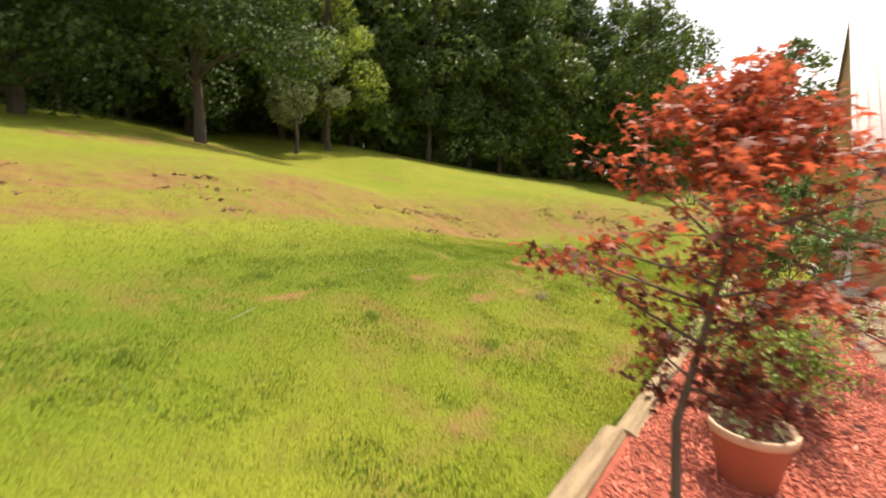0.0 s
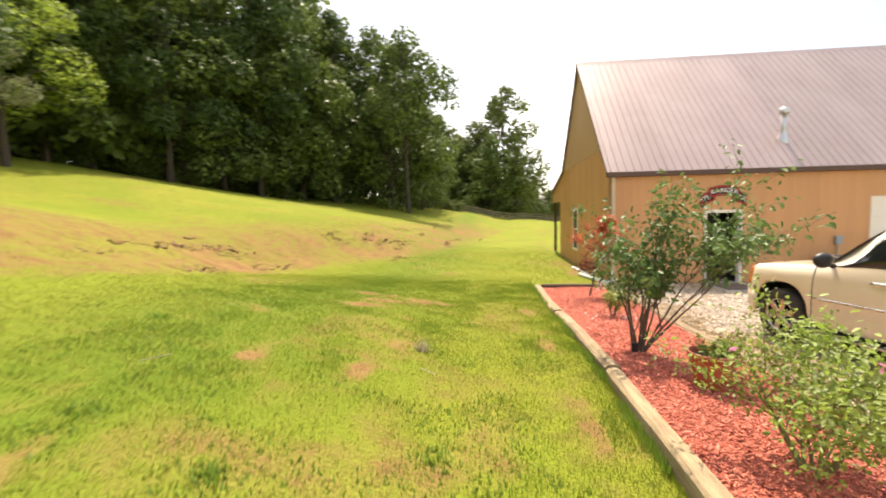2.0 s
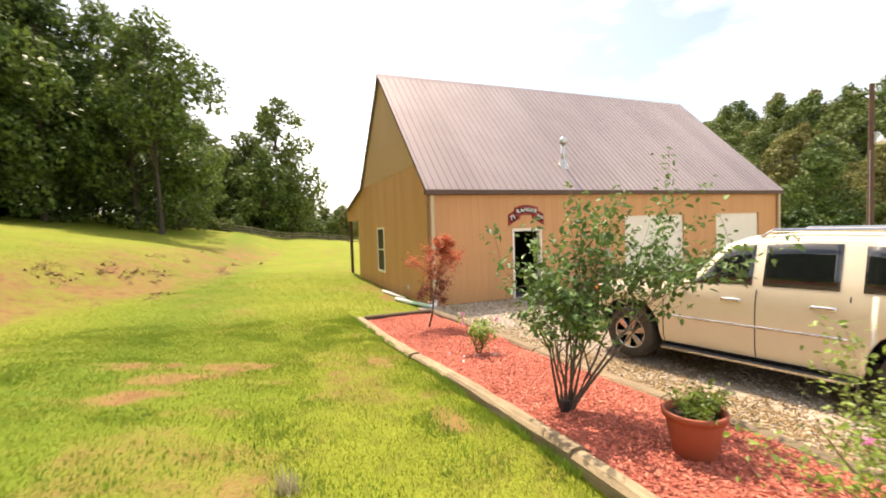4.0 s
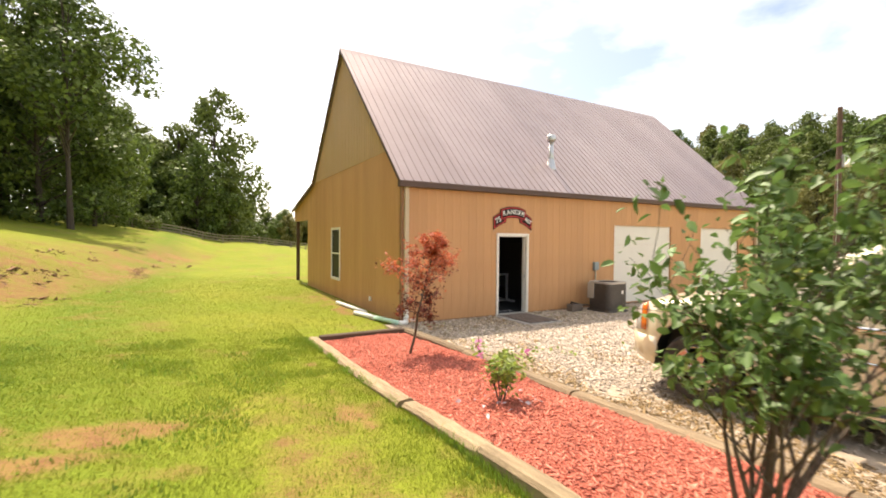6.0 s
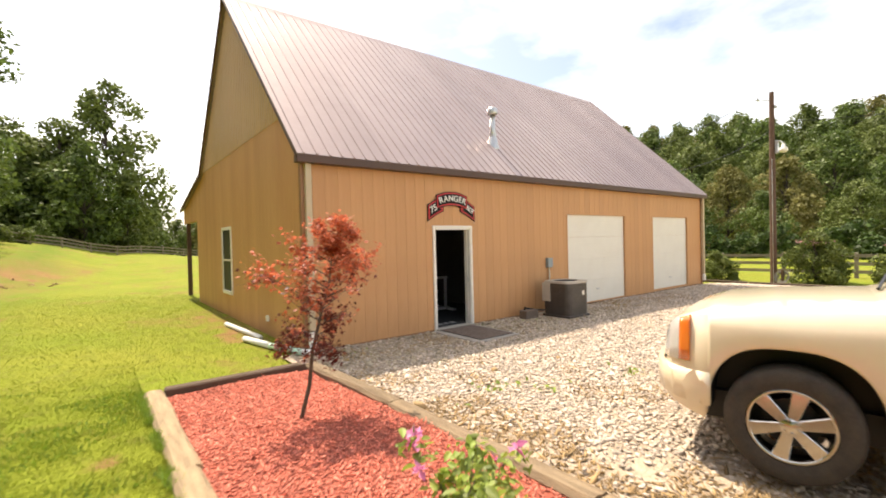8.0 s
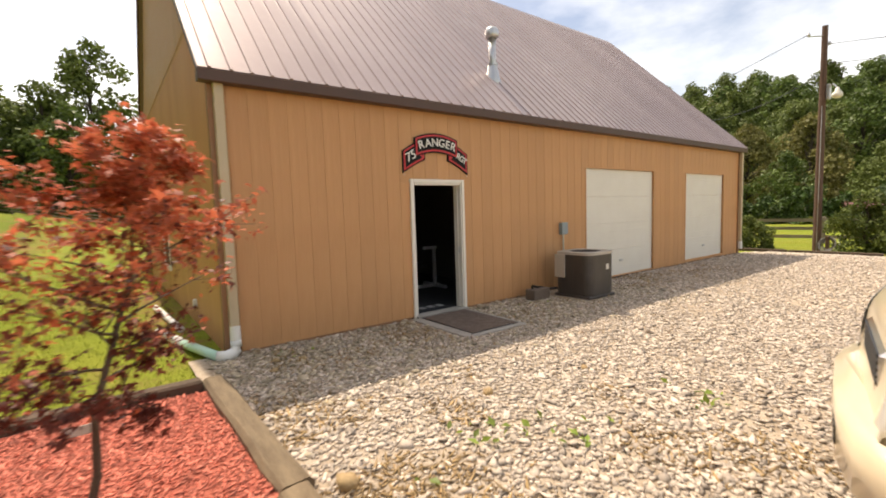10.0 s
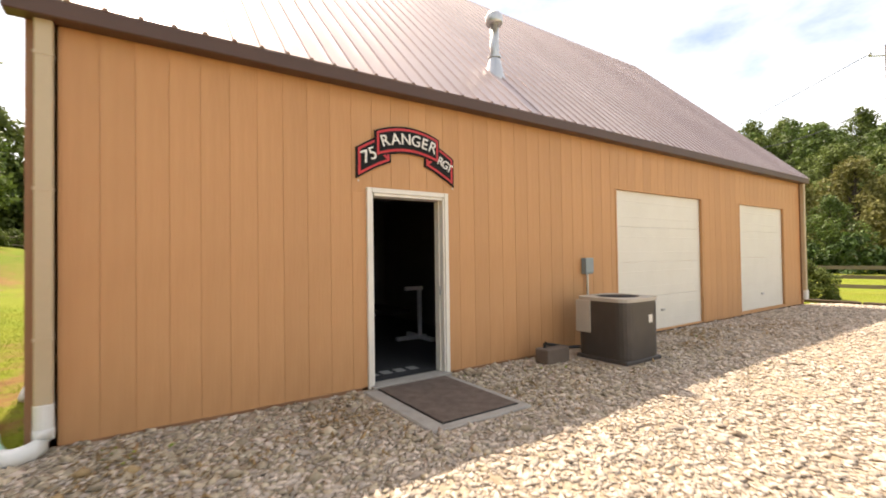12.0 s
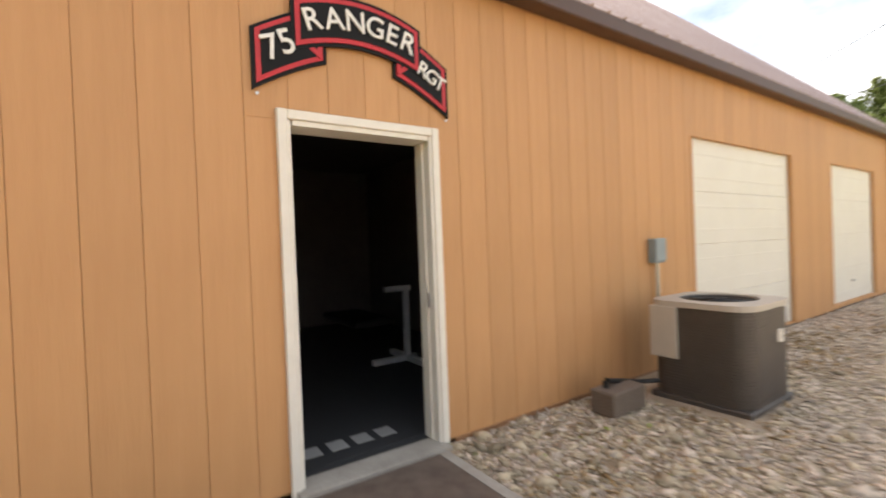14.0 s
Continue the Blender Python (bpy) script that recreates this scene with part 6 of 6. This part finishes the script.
# west wall boards up to the seam, ribbed metal sheets above it
SEAM = 4.15
y = 0.0
while y < PORCH_Y - 0.05:
    y1 = min(y + BOARD, PORCH_Y)
    m = (y + y1) / 2
    low = -0.06 if y1 <= DEEP + 0.05 else 2.74
    for lo, hi in (((low, WIN[2]), (WIN[3], SEAM)) if WIN[0] < m < WIN[1] else ((low, SEAM),)):
        bm = bmesh.new()
        west_piece(bm, y + 0.002, y1 - 0.002, lo, hi, 0.0, 0.0045)
        if len(bm.faces):
            part("siding_board", bm, SIDING, wall_west)
        else:
            bm.free()
    y = y1
y = 1.02
while y < KINK_Y + 0.2:
    bm = bmesh.new()
    west_piece(bm, y, y + 0.150, SEAM + 0.01, 20, -0.004, 0.0045)
    west_piece(bm, y + 0.06, y + 0.09, SEAM + 0.01, 20, -0.024, -0.003)
    if len(bm.faces):
        part("metal_rib_sheet", bm, GABLE_METAL, wall_west)
    else:
        bm.free()
    y += 0.153

# lawn grass blades


def blades(name, x, y, length, width, mat_, seed, label):
    r = np.random.default_rng(seed)
    n = len(x)
    z = height(x, y)
    a = r.uniform(0, 2 * np.pi, n)
    lean = r.uniform(0.1, 0.9, n) * length
    dx, dy = np.cos(a), np.sin(a)
    w = width * r.uniform(0.6, 1.3, n)
    px, py = -dy * w, dx * w
    V = np.stack([np.stack([x - px, y - py, z - 0.008], -1), np.stack([x + px, y + py, z - 0.008], -1), np.stack([x + dx * lean, y + dy * lean, z + length], -1)], 1).reshape(-1, 3)
    F = np.arange(3 * n).reshape(-1, 3)
    return tagged(new(name, bulk(name, V, F, mat_)), label, "grass", kind="stuff")


def lawn_places(n, x0, x1, y0, y1, seed, power=1.0):
    r = np.random.default_rng(seed)
    x = x1 - (x1 - x0) * r.random(n) ** power
    y = r.uniform(y0, y1, n)
    keep = r.random(n) > bare(x, y) * 1.5 - 0.05
    keep &= r.random(n) < 0.52 + 0.7 * value_noise(x, y, 0.22)
    keep &= ~((x > BED_W - 0.06) & (y < BED_N + 0.1)) & ~((x > -0.04) & (y > -0.6)) & (x < BED_E + 0.3)
    return x[keep], y[keep]


x, y = lawn_places(620000, -9.5, -2.36, -17.5, 1.5, 1, 1.5)
fade = RNG.random(len(x)) < smoothstep(x, -9.5, -6.5) * smoothstep(y, -17.5, -16) * (1 - smoothstep(y, -2.0, 1.5))
x, y = x[fade], y[fade]
r_np = np.random.default_rng(12)
long_ = r_np.uniform(0.012, 0.030, len(x)) * (0.7 + 0.7 * value_noise(x, y, 0.5))
lush = r_np.random(len(x)) < smoothstep(-x - 2.4 * value_noise(x, y, 2.8), 2.6, 5.0) * 0.9 * (1 - smoothstep(-x, 6.2, 9.0))
blades("grass", x[~lush], y[~lush], long_[~lush], 0.0027, BLADE, 2, "short mown yellow-green lawn grass")
blades("grass", x[lush], y[lush], long_[lush], 0.0030, BLADE_GREEN, 8, "short clover-green lawn grass")
x, y = lawn_places(300000, -16, 0.0, -16, 18, 3, 1.0)
fade = RNG.random(len(x)) < smoothstep(x, -16, -9) * smoothstep(y, -16, -12) * (1 - smoothstep(y, 7, 18))
x, y = x[fade], y[fade]
blades("grass", x, y, r_np.uniform(0.015, 0.042, len(x)), 0.006, BLADE, 4, "short mown yellow-green lawn grass")
x, y = lawn_places(60000, -8.0, -2.4, -16, 0.0, 5, 1.3)
sel = value_noise(x, y, 0.5) > 0.62
blades("lawn_weeds", x[sel], y[sel], r_np.uniform(0.015, 0.045, int(sel.sum())), 0.011, WEED, 6, "broad-leaved green weeds in the lawn")
# grass at the timber's foot
yy = RNG.uniform(-16.5, -1.0, 9000)
xx = BED_W - 0.085 - np.abs(RNG.normal(0, 0.035, len(yy)))
sel = value_noise(xx, yy, 0.4) > 0.45
blades("grass_tufts", xx[sel], yy[sel], RNG.uniform(0.04, 0.11, int(sel.sum())), 0.004, WEED, 7, "longer grass along the timber edge")

# gravel stones
bm = bmesh.new()
bmesh.ops.create_icosphere(bm, subdivisions=1, radius=1.0)
ICO_V = np.array([v.co[:] for v in bm.verts])
ICO_F = np.array([[v.index for v in f.verts] for f in bm.faces])
bm.free()
OCT_V = np.array([(1, 0, 0), (-1, 0, 0), (0, 1, 0), (0, -1, 0), (0, 0, 1), (0, 0, -1)], float)
OCT_F = np.array([(0, 2, 4), (2, 1, 4), (1, 3, 4), (3, 0, 4), (2, 0, 5), (1, 2, 5), (3, 1, 5), (0, 3, 5)])


def stones(name, x, y, z, size, shape, mat_, seed, label, category, flat=0.55, longer=1.4, kind="stuff"):
    r = np.random.default_rng(seed)
    V0, F0 = shape
    n, k = len(x), len(V0)
    V = V0[None] * (1 + r.uniform(-0.28, 0.28, (n, k, 1)))
    s = size[:, None]
    V = V * np.concatenate([s * r.uniform(0.8, longer, (n, 1)), s * r.uniform(0.7, 1.1, (n, 1)), s * flat * r.uniform(0.7, 1.2, (n, 1))], 1)[:, None, :]
    t = r.normal(0, 0.35, n)
    c, q = np.cos(t)[:, None], np.sin(t)[:, None]
    V = np.stack([V[..., 0] * c - V[..., 2] * q, V[..., 1], V[..., 0] * q + V[..., 2] * c], -1)
    a = r.uniform(0, 2 * np.pi, n)
    c, q = np.cos(a)[:, None], np.sin(a)[:, None]
    V = np.stack([V[..., 0] * c - V[..., 1] * q + x[:, None], V[..., 0] * q + V[..., 1] * c + y[:, None], V[..., 2] + z[:, None]], -1)
    F = (F0[None] + (np.arange(n) * k)[:, None, None]).reshape(-1, 3)
    return tagged(new(name, bulk(name, V.reshape(-1, 3), F, mat_)), label, category, kind=kind)


def dirt_patch(x, y):
    """Bare trodden earth beside the bed, 0 to 1."""
    d = ((x - 0.15) / 0.62) ** 2 + ((y + 3.75) / 0.62) ** 2
    d = np.minimum(d, ((x - 0.30) / 0.75) ** 2 + ((y + 7.0) / 2.3) ** 2)
    return np.clip(1.35 - d + 1.2 * (value_noise(x, y, 0.3) - 0.5), 0, 1)


def yard_places(n, x0, x1, y0, y1, seed):
    r = np.random.default_rng(seed)
    x, y = r.uniform(x0, x1, n), r.uniform(y0, y1, n)
    keep = ~((x > 2.56) & (x < 3.70) & (y > -1.46)) & ~((np.abs(x - 6.0) < 0.5) & (y > -1.2)) & (x > BED_E + 0.09) & (y < -0.02)
    keep &= r.random(n) > 0.8 * dirt_patch(x, y)
    keep &= r.random(n) < 0.25 + 2.2 * value_noise(x, y, 0.9) - 0.75 * smoothstep(-x - y * 0.25, 0.0, 1.6)
    return x[keep], y[keep]


# stones near the wall: dirt, plus the building's shade put into their colour
STONE_GREY = material("grimy limestone gravel darkened as wall shade", (0.52, 0.435, 0.315), 0.94, second=(0.30, 0.24, 0.15), scale=6, amount=0.9, rand=0.35)
x, y = yard_places(52000, -0.3, 7.5, -5.8, -0.02, 31)
grime_shade = RNG.random(len(x)) < 0.5 * (1 - smoothstep(-y, 0.5, 2.0 + 1.2 * value_noise(x, y, 0.8)))
stones("gravel", x[grime_shade], y[grime_shade], yard_height(x[grime_shade], y[grime_shade]) + 0.004, RNG.gamma(2.4, 0.0078, int(grime_shade.sum())) + 0.009, (OCT_V, OCT_F), STONE_GREY, 37, "grimy limestone gravel along the wall, also darkened as its shade", "gravel", 0.45)
x, y = x[~grime_shade], y[~grime_shade]
stones("gravel", x, y, yard_height(x, y) + 0.004, RNG.gamma(2.6, 0.0058, len(x)) + 0.0085, (OCT_V, OCT_F), STONE, 32, "pale angular limestone gravel", "gravel", 0.36)
x, y = yard_places(30000, 7.5, 18.3, -9, -0.02, 33)
stones("gravel", x, y, yard_height(x, y) + 0.005, RNG.gamma(5, 0.0038, len(x)) + 0.009, (OCT_V, OCT_F), STONE, 34, "pale angular limestone gravel", "gravel")
x, y = yard_places(26000, -0.3, 9, -14, -5.8, 35)
sel = value_noise(x, y, 1.2) > 0.12
stones("gravel", x[sel], y[sel], yard_height(x[sel], y[sel]) + 0.004, RNG.gamma(5, 0.0032, int(sel.sum())) + 0.006, (OCT_V, OCT_F), STONE, 36, "pale angular limestone gravel", "gravel")
# a few loose rocks
ROCK = material("tan rock", (0.42, 0.29, 0.14), 0.9, second=(0.26, 0.17, 0.09), scale=8, bump=0.4)
for k, (rx_, ry_, rs) in enumerate(((-0.02, -3.35, 0.075), (1.55, -2.9, 0.05), (2.7, -3.1, 0.045), (0.35, -0.7, 0.06), (0.62, -0.85, 0.05), (0.25, -1.0, 0.045))):
    xa_, ya_ = np.array([rx_]), np.array([ry_])
    stones("rock", xa_, ya_, yard_height(xa_, ya_) + rs * 0.35, np.array([rs]), (ICO_V, ICO_F), ROCK, 60 + k, "loose tan rock lying on the gravel", "rock", 0.7, kind="object")

# dry straw and leaf litter between bed and car
n = 34000
x, y = RNG.uniform(-0.24, 2.6, n), RNG.uniform(-13, -1.6, n)
sel = value_noise(x, y, 0.6) + RNG.normal(0, 0.06, n) > 0.50 + 0.20 * smoothstep(x, 0.2, 2.0) + 0.08 * smoothstep(y, -5.0, -3.0) - 0.30 * dirt_patch(x, y)
STRAW = material("dry straw litter", (0.36, 0.24, 0.11), 0.9, second=(0.22, 0.135, 0.06), scale=4, rand=0.45)
stones("straw_litter", x[sel], y[sel], yard_height(x[sel], y[sel]) + 0.006, RNG.gamma(4, 0.0016, int(sel.sum())) + 0.004, (OCT_V, OCT_F), STRAW, 51, "dry straw and leaf litter on the gravel", "litter", 0.3, 7.0)

n = 9000
x, y = RNG.uniform(0.2, 11.5, n), -0.05 - np.abs(RNG.normal(0, 0.75, n))
sel = (value_noise(x, y, 0.5) + RNG.normal(0, 0.08, n) > 0.48) & ~((x > 2.55) & (x < 3.71) & (y > -1.47)) & ~((np.abs(x - 6.0) < 0.45) & (y > -1.15))
x, y = x[sel], y[sel]
stones("straw_litter", x, y, yard_height(x, y) + 0.012, RNG.gamma(4, 0.0016, len(x)) + 0.004, (OCT_V, OCT_F), STRAW, 52, "dry leaf litter along the foot of the wall", "litter", 0.3, 5.0)
mossy = RNG.random(700)
x, y = 0.4 + 10.5 * mossy, -0.06 - np.abs(RNG.normal(0, 0.35, 700))
sel = (value_noise(x, y, 0.7) > 0.58) & ~((x > 2.55) & (x < 3.71))
leaf_cloud(np.column_stack([x[sel], y[sel], yard_height(x[sel], y[sel]) + 0.018]), 0.035, LEAF["lime"], "wall_weeds", None, droop=-0.4, seed=73)
tagged(bpy.data.objects["wall_weeds"], "low green weeds between stones along the wall", "weeds", kind="stuff")

# the eroded bank: clay clods, and a few odds and ends on the lawn
BANK_CLOD = material("dark red clay clod", (0.28, 0.155, 0.075), 0.95, second=(0.15, 0.08, 0.042), scale=3, amount=0.9, bump=0.5, rand=0.4)
n = 7500
y = RNG.uniform(-14, 24, n)
x = toe(y) - RNG.uniform(-0.5, 3.4, n)
ledge = value_noise(x * 2.2, y * 0.45, 0.9)
sel = ledge > 0.70
x, y = x[sel], y[sel]
stones("clay_clods", x, y, height(x, y) + 0.0, RNG.gamma(3, 0.010, len(x)) + 0.012, (OCT_V, OCT_F), BANK_CLOD, 81, "dark red clay clods on the eroded bank", "clods", 0.30, 2.8)
STICK = material("bleached stick", (0.40, 0.35, 0.26), 0.85)
for k, (xa_, ya_, ang, ln) in enumerate(((-5.55, -13.15, 1.9, 0.30), (-6.3, -10.8, 0.4, 0.22), (-4.1, -9.7, 2.6, 0.18))):
    za_ = ground_at(xa_, ya_) + 0.03
    pts = [(xa_ + ln * f * math.cos(ang), ya_ + ln * f * math.sin(ang), za_ + 0.03 * f) for f in (0, 0.5, 1)]
    tagged(bm_object("stick", tube(bmesh.new(), pts, 0.004, 6), STICK), "bleached thin stick lying on the lawn", "stick", "lawn sticks")
DRY = material("dry grass tuft", (0.46, 0.40, 0.25), 0.9, second=(0.30, 0.25, 0.14), scale=6, rand=0.3)
tx, ty = -4.33 + RNG.normal(0, 0.045, 160), -8.93 + RNG.normal(0, 0.045, 160)
blades("dry_tuft", tx, ty, RNG.uniform(0.05, 0.15, 160), 0.004, DRY, 91, "dry pale grass tuft standing in the lawn")
for k, (xa_, ya_) in enumerate(((-6.0, -11.6), (-5.25, -14.1), (-6.6, -12.2), (-5.0, -11.9), (-7.1, -9.6), (-3.9, -11.2))):
    qx, qy = xa_ + RNG.normal(0, 0.06, 70), ya_ + RNG.normal(0, 0.06, 70)
    blades("weed_tuft", qx, qy, RNG.uniform(0.03, 0.075, 70), 0.010, WEED, 92 + k, "dark green weed tuft in the lawn")

# mulch chips
n = 68000
x = RNG.uniform(BED_W + 0.06, BED_E - 0.06, n)
y = BED_N - 0.09 - (BED_N - BED_S - 0.1) * RNG.random(n) ** 1.15
stones("mulch_chips", x, y, bed_height(x, y) + 0.006, RNG.gamma(4, 0.0015, n) + 0.0038, (OCT_V, OCT_F), CHIP, 41, "red dyed wood mulch chips", "mulch", 0.35, 3.6)

# weeds in the gravel near the bed
wx, wy = RNG.uniform(-0.2, 3.2, 320), RNG.uniform(-4.4, -3.2, 320)
sel = value_noise(wx, wy, 0.3) > 0.74
wx, wy = wx[sel], wy[sel]
leaf_cloud(np.column_stack([wx, wy, yard_height(wx, wy) + 0.02]), 0.07, LEAF["rose"], "gravel_weeds", None, droop=-0.5, seed=71)
tagged(bpy.data.objects["gravel_weeds"], "small green weeds growing through the gravel", "weeds", kind="stuff")
